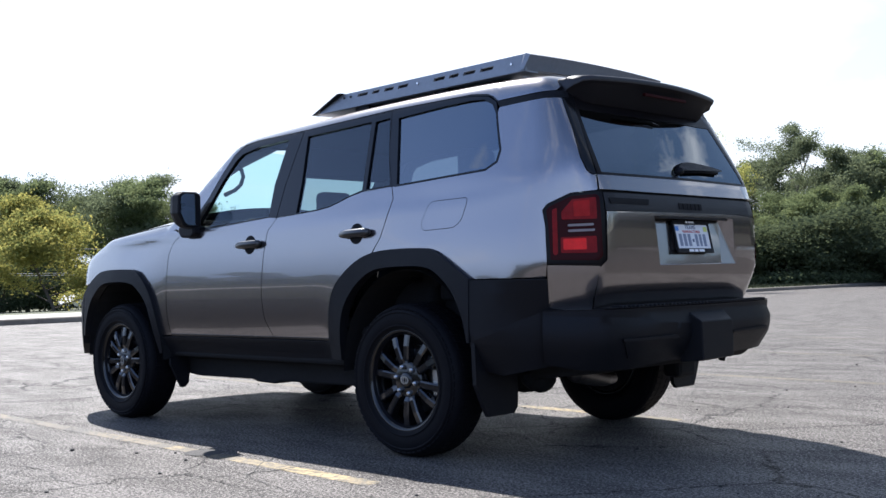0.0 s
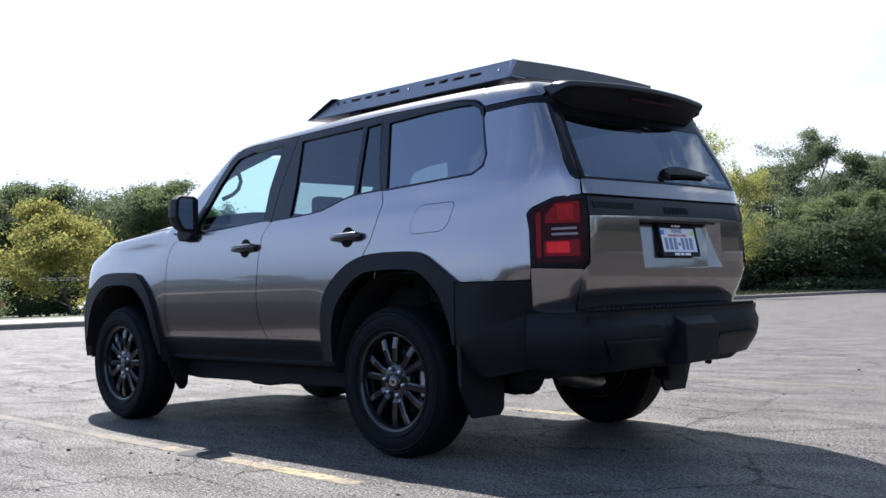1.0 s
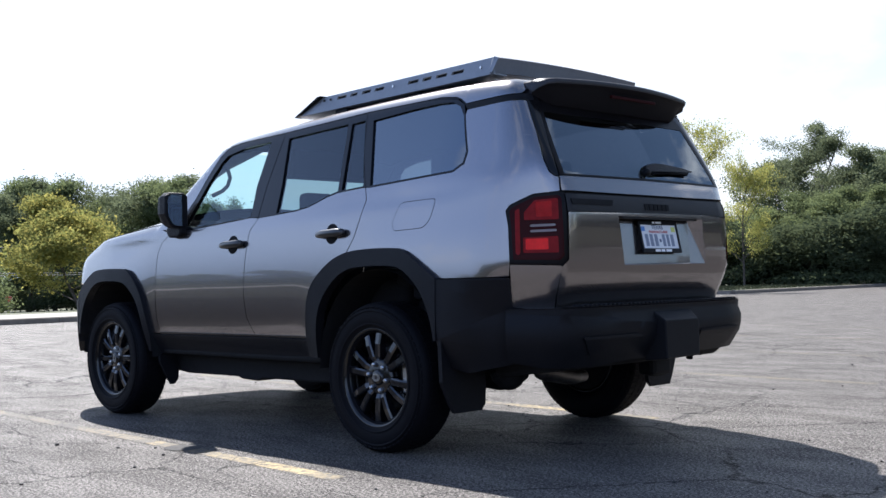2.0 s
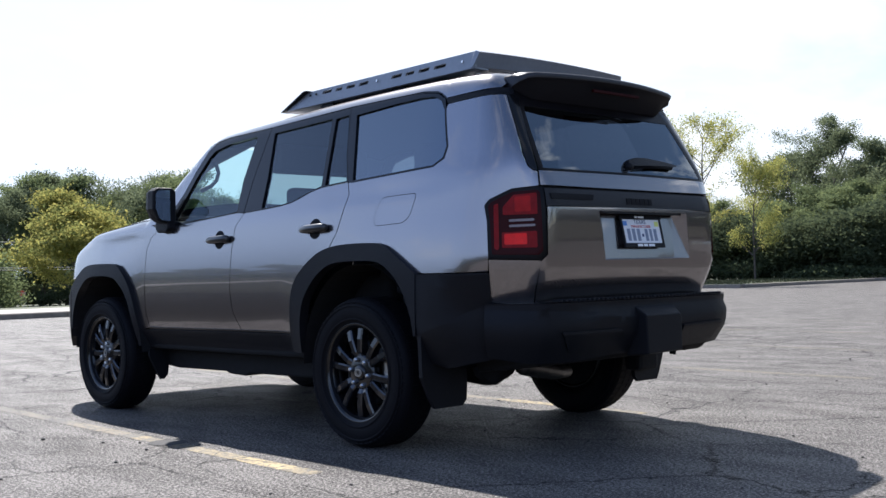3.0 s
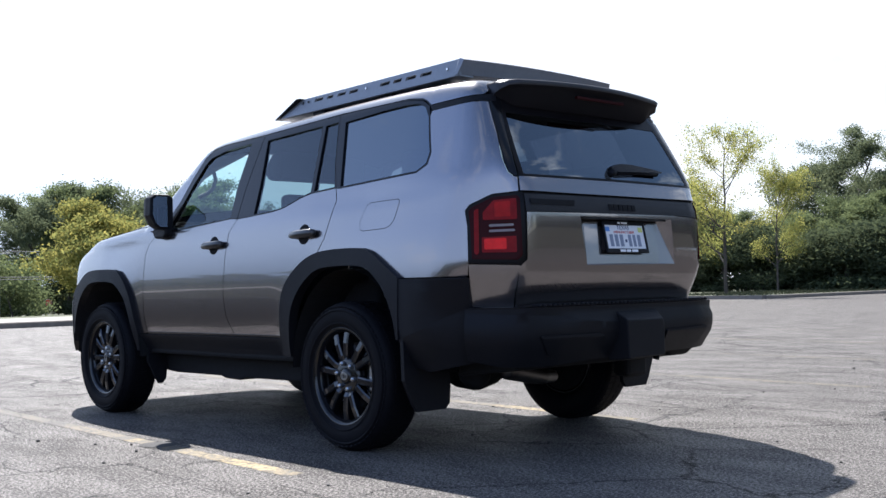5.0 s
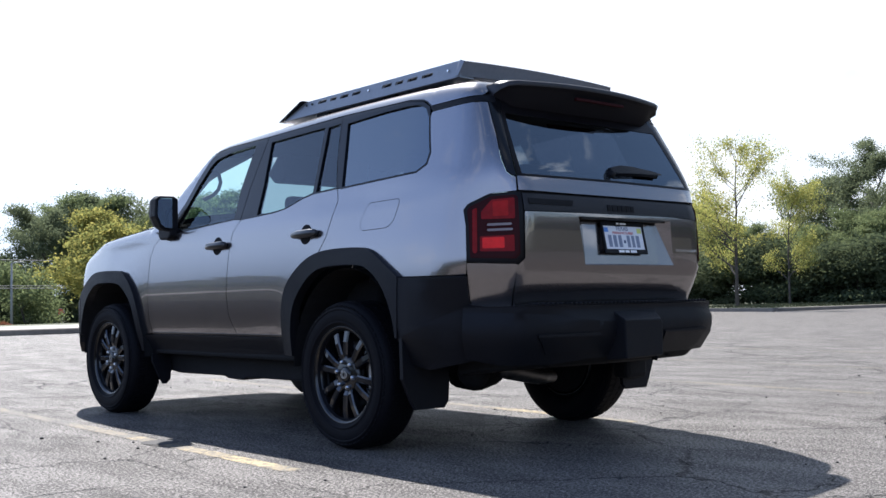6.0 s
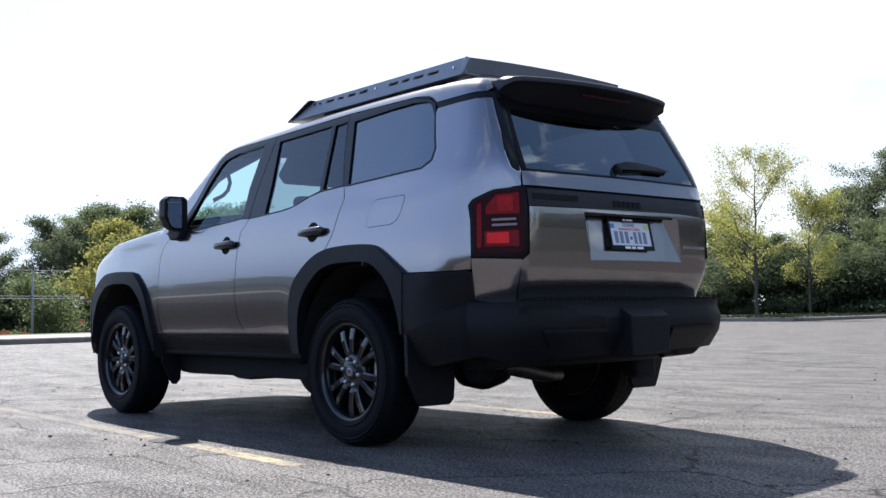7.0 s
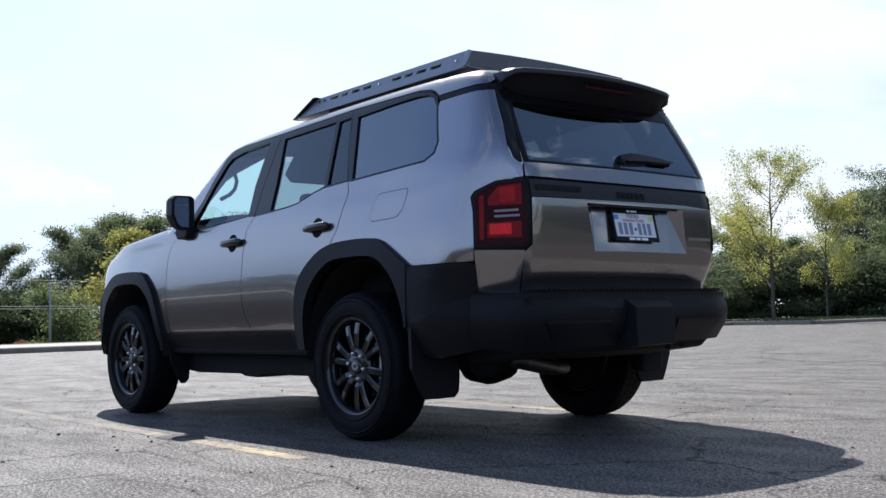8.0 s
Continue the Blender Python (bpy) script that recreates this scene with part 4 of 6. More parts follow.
for name, poly, mat, lift in (
    ("lens", [(-0.802, 1.222), (-0.812, 1.240), (-0.888, 1.287), (-0.968, 1.294), (-0.978, 1.282), (-0.981, 1.005), (-0.966, 0.984), (-0.814, 0.991), (-0.808, 1.16)], LENS_DARK, 0.002),
    ("side_light", [(-0.822, 1.225), (-0.838, 1.235), (-0.838, 1.02), (-0.830, 1.010), (-0.822, 1.02)], LENS_RED, 0.006),
    ("turn_light", [(-0.853, 1.215), (-0.890, 1.272), (-0.966, 1.280), (-0.966, 1.178), (-0.853, 1.178)], LENS_RED, 0.006),
    ("turn_reflector", [(-0.893, 1.262), (-0.945, 1.268), (-0.945, 1.192), (-0.893, 1.192)], LENS_MID, 0.008),
    ("brake_light", [(-0.848, 1.095), (-0.962, 1.098), (-0.962, 1.020), (-0.848, 1.022)], LENS_RED, 0.005),
    ("reflector", [(-0.856, 1.088), (-0.930, 1.090), (-0.930, 1.036), (-0.856, 1.036)], LENS_BRIGHT, 0.008),
    ("reverse_light", [(-0.873, 1.156), (-0.955, 1.158), (-0.955, 1.147), (-0.873, 1.145)], LENS_PALE, 0.007),
    ("reverse_light", [(-0.873, 1.130), (-0.958, 1.132), (-0.958, 1.121), (-0.873, 1.119)], LENS_PALE, 0.007),
):
    for o, l in zip(panel(name, poly, mat, suv, out=lift, depth=0.012, both=True, corner=0.006, step=0.03), lamps):
        o.parent = l
panel("corner_panel", [(-0.801, 0.967), (-0.973, 0.957), (-0.965, 0.874), (-0.958, 0.806), (-0.957, 0.740), (-0.803, 0.740)], PAINT, suv, both=True, corner=0.005, step=0.04)
panel("lamp_seal", ribbon([(-0.976, 1.33), (-0.976, 1.302), (-0.992, 1.28), (-0.994, 0.985), (-0.966, 0.95), (-0.958, 0.74)], 0.04), DARK, suv, out=-0.014, depth=0, both=True)
far = lambda s: -3.2 - s
GATE_L = [(-0.981, 1.308), (-0.996, 1.29), (-0.999, 0.985), (-0.972, 0.950), (-0.963, 0.806), (-0.962, 0.745)]
RECESS = [(-1.264, 1.200), (-1.325, 0.957), (-2.045, 0.960), (-2.010, 1.200)]
gate = panel("tailgate", [(-1.0, 1.212)] + GATE_L[2:] + [(far(s), z) for s, z in GATE_L[2:][::-1]] + [(far(-1.0), 1.212), (-2.02, 1.222), (-1.262, 1.216)], PAINT, suv, holes=[RECESS], step=0.05, corner=0.004)
panel("gate_upper", [(-0.982, 1.388), (-0.983, 1.318), (-1.25, 1.315), (far(-1.25), 1.315), (far(-0.983), 1.318), (far(-0.982), 1.388), (-1.6, 1.391)], PAINT, gate, step=0.05, depth=0.03)
panel("gate_joint", [(-0.985, 1.40), (-0.990, 1.19), (far(-0.990), 1.19), (far(-0.985), 1.40)], DARK, gate, out=-0.022, depth=0, step=0.08)
BAND = material("band_grey", (0.020, 0.020, 0.023), 0.42, bump=0.15, bump_scale=700, grain=0.12, scale=60, specular=0.22)
band = panel("gate_band", [(-0.996, 1.303), (-0.999, 1.217), (-1.262, 1.220), (-1.285, 1.198), (-1.32, 1.190), (-1.945, 1.190), (-1.99, 1.205), (-2.02, 1.226), (far(-0.999), 1.217), (far(-0.996), 1.303)], BAND, gate, out=-0.006, depth=0.03, step=0.05, label="dark grey band across the tailgate")
panel("grip_slot", [(-1.015, 1.279), (-1.245, 1.279), (-1.235, 1.250), (-1.02, 1.252)], DARK, band, out=-0.003, depth=0.004)
for s0, s1 in ((-1.50, -1.527), (-1.538, -1.568), (-1.578, -1.602), (-1.612, -1.642), (-1.652, -1.678), (-1.688, -1.715)):
    panel("badge_bar", [(s0, 1.268), (s1, 1.268), (s1, 1.236), (s0, 1.236)], DARK, band, out=-0.002, depth=0.006)
# its floor leans back at the top and runs out into the gate below
floor_in = [(-1.353, 1.187), (-1.342, 0.962), (-1.945, 0.964), (-1.965, 1.190)]
tilt = lambda s, z: -0.062 + 0.046 * (1.19 - z) / 0.228
panel("plate_recess", floor_in, PAINT, gate, out=tilt, depth=0)
for i in range(4):
    j = (i + 1) % 4
    quad = [skin(*RECESS[i]), skin(*RECESS[j]), skin(*floor_in[j], tilt(*floor_in[j])), skin(*floor_in[i], tilt(*floor_in[i]))]
    bm = bmesh.new()
    bm.faces.new([bm.verts.new(p) for p in quad])
    bmesh.ops.recalc_face_normals(bm, faces=bm.faces[:])
    if bm.faces[:][0].normal.x > 0:
        bmesh.ops.reverse_faces(bm, faces=bm.faces[:])
    part("recess_side", bm, PAINT, gate)

# number plate, tilted with the gate
bx = skin(-1.62, 1.10, -0.028).x
plate_at = Matrix.Translation((bx, -0.054, 1.100)) @ Euler((0, radians(12), 0)).to_matrix().to_4x4() @ Matrix.Diagonal((1, 1.09, 1.0, 1))
PLATE_WHITE = material("plate_white", (0.72, 0.73, 0.75), 0.4, grain=0.06, scale=60)
PLATE_INK = material("plate_ink", (0.06, 0.08, 0.16), 0.5)
PLATE_GREY = material("plate_digit_grey", (0.20, 0.23, 0.31), 0.5)
PLATE_RED = material("plate_red", (0.55, 0.08, 0.07), 0.5)
PLATE_BLUE = material("plate_blue", (0.10, 0.25, 0.60), 0.5)
PLATE_GREEN = material("plate_yellow_green", (0.65, 0.68, 0.18), 0.5)
LETTER_WHITE = material("letter_white", (0.85, 0.85, 0.85), 0.5)


def flat_box(name, y0, y1, z0, z1, t0, t1, mat, parent, bevel=0.0, at=plate_at, label=""):
    """A thin box on the plate: y to the left, z up from its middle, t outwards."""
    bm = bmesh.new()
    box(bm, -t1, -t0, y0, y1, z0, z1, bevel)
    bm.transform(at)
    return part(name, bm, mat, parent, label)


plate = flat_box("number_plate", -0.152, 0.152, -0.076, 0.076, 0.0, 0.003, PLATE_WHITE, gate, label="white number plate in a black frame")
for y0, y1, z0, z1 in ((-0.160, 0.160, 0.064, 0.086), (-0.160, 0.160, -0.086, -0.062), (0.147, 0.160, -0.064, 0.066), (-0.160, -0.147, -0.064, 0.066)):
    flat_box("plate_frame", y0, y1, z0, z1, -0.004, 0.009, CLAD, plate, 0.003)
for k, (y0, y1) in enumerate(((0.122, 0.094), (0.084, 0.056), (0.046, 0.018), (-0.018, -0.044), (-0.054, -0.078), (-0.088, -0.116))):
    flat_box("digit_bar", y1 + 0.002, y0 - 0.002, -0.050, 0.014, 0.003, 0.0045, PLATE_GREY, plate)
flat_box("plate_emblem", -0.008, 0.006, -0.028, -0.012, 0.003, 0.0045, PLATE_INK, plate)
flat_box("sticker", 0.112, 0.146, 0.030, 0.054, 0.003, 0.0045, PLATE_BLUE, plate)
flat_box("sticker", -0.140, -0.108, 0.028, 0.054, 0.003, 0.0045, PLATE_GREEN, plate)
for y0, y1 in ((0.030, 0.048), (-0.024, 0.022)):
    flat_box("frame_bar", y0, y1, 0.070, 0.080, 0.009, 0.0105, LETTER_WHITE, plate)
for y0, y1 in ((0.024, 0.064), (-0.014, 0.016), (-0.070, -0.024)):
    flat_box("frame_bar", y0, y1, -0.081, -0.068, 0.009, 0.0105, LETTER_WHITE, plate)


def lettering(name, text, size, y, z, t, mat, parent, at):
    """Words with the built-in font, reading from behind the car."""
    cu = bpy.data.curves.new(name, "FONT")
    cu.body, cu.size, cu.align_x, cu.align_y, cu.extrude = text, size, "CENTER", "CENTER", 0.0006
    ob = new(name, cu)
    dg = bpy.context.evaluated_depsgraph_get()
    me = bpy.data.meshes.new_from_object(ob.evaluated_get(dg))
    bpy.data.objects.remove(ob)
    me.transform(at @ Matrix.Translation((-t, y, z)) @ Matrix(((0, 0, -1, 0), (-1, 0, 0, 0), (0, 1, 0, 0), (0, 0, 0, 1))))
    me.materials.clear()
    me.materials.append(mat)
    ob = new(name, me)
    ob.parent = parent
    return ob


lettering("state_word", "TEXAS", 0.032, 0.008, 0.050, 0.004, PLATE_INK, plate, plate_at)
lettering("kind_word", "MANUFACTURER", 0.020, 0.004, 0.026, 0.004, PLATE_RED, plate, plate_at)
for k in range(9):
    s = -2.055 - 0.016 * k
    panel("model_bar", [(s, 1.050 - 0.0004 * k), (s - 0.011, 1.050), (s - 0.011, 1.034), (s, 1.034)], CHROME, gate, out=0.002, depth=0.003)

# rear window, wiper, spoiler
rear_glass = panel("rear_window", [(-0.985, 1.394), (-0.954, 1.70), (-0.954, 1.80), (far(-0.954), 1.80), (far(-0.954), 1.70), (far(-0.985), 1.394), (-1.6, 1.397)], TAIL_GLASS, gate, out=-0.004, depth=0, step=0.05, label="dark tinted rear window")
rear_glass.visible_shadow = False
even = []
for v in rear_glass.data.vertices:
    y, z = v.co.y, v.co.z
    even.append(tuple(Vector((-1.0, 0.07 * y, (tail_line(y, z + 0.02) - tail_line(y, z - 0.02)) / 0.04)).normalized()))
rear_glass.data.normals_split_custom_set_from_vertices(even)
panel("window_border", [(-0.983, 1.390), (-0.952, 1.70), (-0.952, 1.845), (far(-0.952), 1.845), (far(-0.952), 1.70), (far(-0.983), 1.390), (-1.6, 1.393)], LAMP_BLACK, gate, out=-0.001, depth=0.02, step=0.06,
      holes=[[(-1.003, 1.402), (-0.972, 1.70), (-0.972, 1.727), (far(-0.972), 1.727), (far(-0.972), 1.70), (far(-1.003), 1.402), (-1.6, 1.405)]])
bm = bmesh.new()
p0 = skin(-1.60, 1.440, 0.010)
lathe(bm, [(0.0, -0.02), (0.014, -0.02), (0.020, -0.008), (0.020, 0.012), (0.014, 0.022), (0.0, 0.022)], 16, Matrix.Translation(p0) @ pose(0, 0, 0, 0, 0, 90))
wiper = part("wiper", bm, CLAD, gate, smooth=True)
panel("wiper_arm", [(-1.585, 1.456), (-1.605, 1.474), (-1.690, 1.493), (-1.780, 1.494), (-1.957, 1.482), (-2.050, 1.468), (-2.030, 1.461), (-1.837, 1.455), (-1.640, 1.446)], CLAD, wiper, out=lambda s, z: 0.028 - 0.04 * max(-1.76 - s, 0.0), depth=0.024, step=0.03, corner=0.010)
bm = bmesh.new()
tube(bm, [skin(-1.64, 1.435, 0.012), skin(-1.82, 1.448, 0.012), skin(-1.99, 1.450, 0.012)], 0.007, 6)
part("wiper_blade", bm, RUBBER, wiper, smooth=True)
SPOILER = material("satin_black", (0.024, 0.023, 0.027), 0.42, grain=0.1, scale=60, specular=0.35)
bm = bmesh.new()
sect = []
for i in range(41):
    y = -0.648 + 1.283 * i / 40
    u = min(abs(y) / 0.640, 1.0)
    edge = -1.015 + 0.075 * u * u + 0.055 * max(u - 0.90, 0) / 0.10
    lip = 1.901 - 0.016 * u * u - 0.020 * max(u - 0.94, 0) / 0.06
    low = 1.766 + 0.05 * max(u - 0.82, 0) / 0.18
    xg = tail_line(y, low) + 0.02 + 0.06 * max(u - 0.8, 0)
    xf = -0.79
    zt = top_of(xf, y, 1.6, 2.0).z + 0.002
    prof = [(xf, zt), (xf * 0.45 + edge * 0.55, zt * 0.45 + lip * 0.55 + 0.010), (edge + 0.012, lip + 0.003), (edge, lip - 0.008), (edge + 0.006, lip - 0.024), (edge + 0.05, lip - 0.040), (xg - 0.030, low + 0.004), (xg + 0.04, low - 0.004)]
    sect.append([bm.verts.new((x, y, z)) for x, z in prof])
under = []
for a, b in zip(sect, sect[1:]):
    for j in range(len(a) - 1):
        face_ = bm.faces.new((a[j], a[j + 1], b[j + 1], b[j]))
        if j >= 4:
            under.append(face_)
for end in (sect[0], sect[-1]):
    bm.faces.new(end)
bmesh.ops.recalc_face_normals(bm, faces=bm.faces[:])
belly = bm.copy()
bm.faces.index_update()
keep = {f.index for f in under}
belly.faces.ensure_lookup_table()
bmesh.ops.delete(belly, geom=[f for k, f in enumerate(belly.faces[:]) if k not in keep], context="FACES")
bmesh.ops.delete(bm, geom=under, context="FACES")
spoiler = part("roof_spoiler", bm, SPOILER, suv, smooth=True)
part("spoiler_underside", belly, material("matt_black", (0.013, 0.012, 0.015), 0.6, specular=0.15), spoiler, "matt black underside", True)
bm = bmesh.new()
box(bm, -0.985, -0.965, -0.225, 0.165, 1.826, 1.842, 0.004)
part("high_brake_light", bm, material("dark_brake_lens", (0.030, 0.004, 0.005), 0.6, specular=0.1), spoiler)

# rear bumper
def bumper_out(s, z):
    d = s if s > -1.6 else far(s)
    o = lerp_table(d, (-1.45, 0.155), (-1.20, 0.155), (-1.08, 0.160), (-0.98, 0.140), (-0.85, 0.075), (-0.74, 0.026))
    return o - 0.60 * max(0.60 - z, 0.0) + (0.02 if z < 0.70 else 0.0)


BUMPER = [(-0.78, 0.755), (-0.78, 0.50), (-0.90, 0.472), (-1.10, 0.468), (-1.30, 0.485), (far(-1.30), 0.490), (far(-1.10), 0.492), (far(-0.90), 0.500), (far(-0.78), 0.53), (far(-0.78), 0.755)]
bumper = panel("rear_bumper", BUMPER, CLAD, suv, out=bumper_out, depth=0.16, step=0.045, corner=0.012)
panel("bumper_step", [(-0.98, 0.762), (-0.98, 0.758), (far(-0.98), 0.758), (far(-0.98), 0.762)], CLAD, bumper, out=lambda s, z: bumper_out(s, 0.75) - 0.006, depth=0.12, step=0.05)
for k in range(44):
    y = 0.68 - 1.36 * k / 43
    x = -1.085 - 0.075 * (1 - (abs(y) / 0.75) ** 2 * 0.55)
    bm = bmesh.new()
    box(bm, x - 0.040, x + 0.020, y - 0.008, y + 0.008, 0.757, 0.771, 0.003, 1)
    part("tread_rib", bm, CLAD, bumper)
bm = bmesh.new()
base = [(0.165, 0.758), (-0.205, 0.758), (-0.212, 0.690), (-0.205, 0.476), (0.155, 0.470)]
face = [(0.150, 0.676), (-0.142, 0.676), (-0.156, 0.655), (-0.156, 0.486), (0.140, 0.480)]
a = [bm.verts.new((-1.140, y, z)) for y, z in base]
b = [bm.verts.new((-1.262, y, z)) for y, z in face]
bm.faces.new(b)
for i in range(5):
    j = (i + 1) % 5
    bm.faces.new((a[i], a[j], b[j], b[i]))
bmesh.ops.recalc_face_normals(bm, faces=bm.faces[:])
bmesh.ops.bevel(bm, geom=bm.edges[:], offset=0.006, segments=2, affect="EDGES", profile=0.5)
part("hitch_cover", bm, CLAD, bumper, "smoother raised black block over the hitch")
for poly in ([(-1.02, 0.618), (-1.30, 0.618), (-1.33, 0.600), (-1.33, 0.52), (-1.06, 0.52)], [(far(-1.36), 0.610), (far(-1.05), 0.618), (far(-1.09), 0.52), (far(-1.34), 0.52)]):
    panel("bumper_pad", poly, CLAD, bumper, out=lambda s, z: bumper_out(s, z) + 0.009, depth=0.012, step=0.04, corner=0.01)
bm = bmesh.new()
tube(bm, [(-1.14, -0.235, 0.515), (-1.16, -0.235, 0.480), (-1.155, -0.235, 0.458), (-1.13, -0.235, 0.462)], 0.010, 8)
part("tow_eye", bm, DARK, suv, smooth=True)
bm = bmesh.new()
prism(bm, [(-0.60, 0.40), (-1.02, 0.45), (-1.10, 0.52), (-1.05, 0.74), (-0.58, 0.74)], -0.70, 0.70, 0.02)
part("rear_floor", bm, DARK, suv)

# roof rack
RACK = material("rack_black", (0.24, 0.25, 0.27), 0.45, 0.5, grain=0.1, scale=50, bump=0.08, bump_scale=900)
SLOTS = [(0.732, 0.646), (0.606, 0.545), (0.501, 0.424), (0.386, 0.306), (0.101, 0.016), (-0.018, -0.086), (-0.124, -0.209), (-0.246, -0.337)]
rack = None
for side in (1, -1):
    y_low, y_top = 0.620 * side, 0.596 * side
    bm = bmesh.new()
    loops = [[Vector((x, z, 0)) for x, z in [(1.118, 1.940), (0.880, 2.036), (-0.565, 2.056), (-0.565, 1.965)]]]
    for a0, a1 in SLOTS:
        loops.append([Vector((x, z, 0)) for x, z in ((a0, 2.003), (a0 - 0.006, 2.022), (a1 - 0.006, 2.024), (a1, 2.005))])
    flat = [p for l in loops for p in l]
    yy = lambda z: y_low + (y_top - y_low) * (z - 1.94) / 0.11
    va = [bm.verts.new((p.x, yy(p.y), p.y)) for p in flat]
    vb = [bm.verts.new((p.x, yy(p.y) - 0.014 * side, p.y)) for p in flat]
    for t in tessellate_polygon(loops):
        bm.faces.new([va[i] for i in t])
        bm.faces.new([vb[i] for i in t][::-1])
    k = 0
    for l in loops:
        for i in range(len(l)):
            i0, i1 = k + i, k + (i + 1) % len(l)
            bm.faces.new((va[i0], va[i1], vb[i1], vb[i0]))
        k += len(l)
    bmesh.ops.recalc_face_normals(bm, faces=bm.faces[:])
    o = part("roof_rack" if rack is None else "side_rail", bm, RACK, suv if rack is None else rack, "slotted black roof rack" if rack is None else "")
    rack = rack or o
    bm = bmesh.new()
    prism(bm, [(1.136, 1.938), (0.890, 2.042), (0.858, 2.042), (1.092, 1.938)], y_low + 0.012 * side, y_low - 0.05 * side, 0.006)
    part("front_end_cap", bm, CLAD, rack)
    for x in (0.79, 0.85, 0.22, -0.47):
        bm = bmesh.new()
        lathe(bm, [(0.0, -0.006), (0.007, -0.006), (0.007, 0.006), (0.0, 0.006)], 8, Matrix.Translation((x, 0.604 * side + 0.002, 2.012)))
        part("bolt", bm, CHROME if x < 0.5 else GLOSS_BLACK, rack)
    bm = bmesh.new()
    prism(bm, [(1.12, 1.938), (-0.56, 1.963), (-0.56, 1.972), (1.10, 1.947)], y_low - 0.015 * side, y_low - 0.115 * side)
    part("lower_flange", bm, RACK, rack)
    bm = bmesh.new()
    prism(bm, [(0.80, 1.945), (-0.36, 1.964), (-0.36, 1.90), (0.76, 1.89)], y_low - 0.10 * side, y_low - 0.13 * side)
    part("base_rail", bm, CLAD, rack)
    bm = bmesh.new()
    prism(bm, [(0.86, 1.985), (0.86, 2.030), (-0.54, 2.045), (-0.54, 1.985)], y_low - 0.055 * side, y_low - 0.070 * side)
    part("inner_rail", bm, CLAD, rack)
    for x in (0.70, 0.05):
        bm = bmesh.new()
        box(bm, x - 0.06, x + 0.06, 0.50 * side, 0.60 * side, 1.90, 1.95, 0.01)
        part("mounting_foot", bm, CLAD, rack)
bm = bmesh.new()
prism(bm, [(-0.560, 2.058), (-0.590, 2.046), (-0.560, 1.972), (-0.535, 1.972), (-0.545, 2.046)], -0.60, 0.60)
for v in bm.verts:
    v.co.z += 0.012 * (1 - (v.co.y / 0.6) ** 2)
    if abs(v.co.y) > 0.5 and v.co.z < 2.0:
        v.co.y *= 1.035
bmesh.ops.subdivide_edges(bm, edges=[e for e in bm.edges if abs(e.verts[0].co.y - e.verts[1].co.y) > 1], cuts=11)
for v in bm.verts:
    if abs(v.co.y) < 0.55:
        v.co.z += 0.014 * (1 - (v.co.y / 0.6) ** 2)
part("rear_rail", bm, RACK, rack)
bm = bmesh.new()
prism(bm, [(1.118, 1.942), (0.885, 2.040), (0.870, 2.030), (1.10, 1.937)], -0.60, 0.60)
part("wind_deflector", bm, RACK, rack)
for k in range(10):
    x = 0.86 - 0.145 * k
    bm = bmesh.new()
    box(bm, x - 0.055, x + 0.055, -0.59, 0.59, 1.985, 2.005, 0.006)
    part("cross_slat", bm, RACK, rack)

# door handles and mirrors
for door, s, z in ((front_doors, 1.355, 1.149), (rear_doors, 0.380, 1.172)):
    oval = [(s + 0.056 * math.cos(a), z + 0.057 * math.sin(a)) for a in [2 * math.pi * k / 20 for k in range(20)]]
    for o, d in zip(panel("handle_cup", oval, DARK, suv, out=0.0015, depth=0.01, both=True, step=0.05, label="black oval cup behind the handle"), door):
        o.parent = d
    for side, d in zip((1, -1), door):
        bm = bmesh.new()
        pts = []
        for k in range(9):
            u = k / 8
            q = skin(s + 0.115 - 0.235 * u, z - 0.002 + 0.006 * u, 0.006 + 0.027 * math.sin(math.pi * min(max(u, 0.06), 0.94)) ** 0.5)
            pts.append((q.x, q.y * side, q.z))
        tube(bm, pts, [0.012, 0.018, 0.020, 0.020, 0.020, 0.020, 0.021, 0.021, 0.015], 10)
        for v in bm.verts:
            v.co.z = z + (v.co.z - z) * 1.15
        part("door_handle", bm, HANDLE, d, "black bow door handle", True)

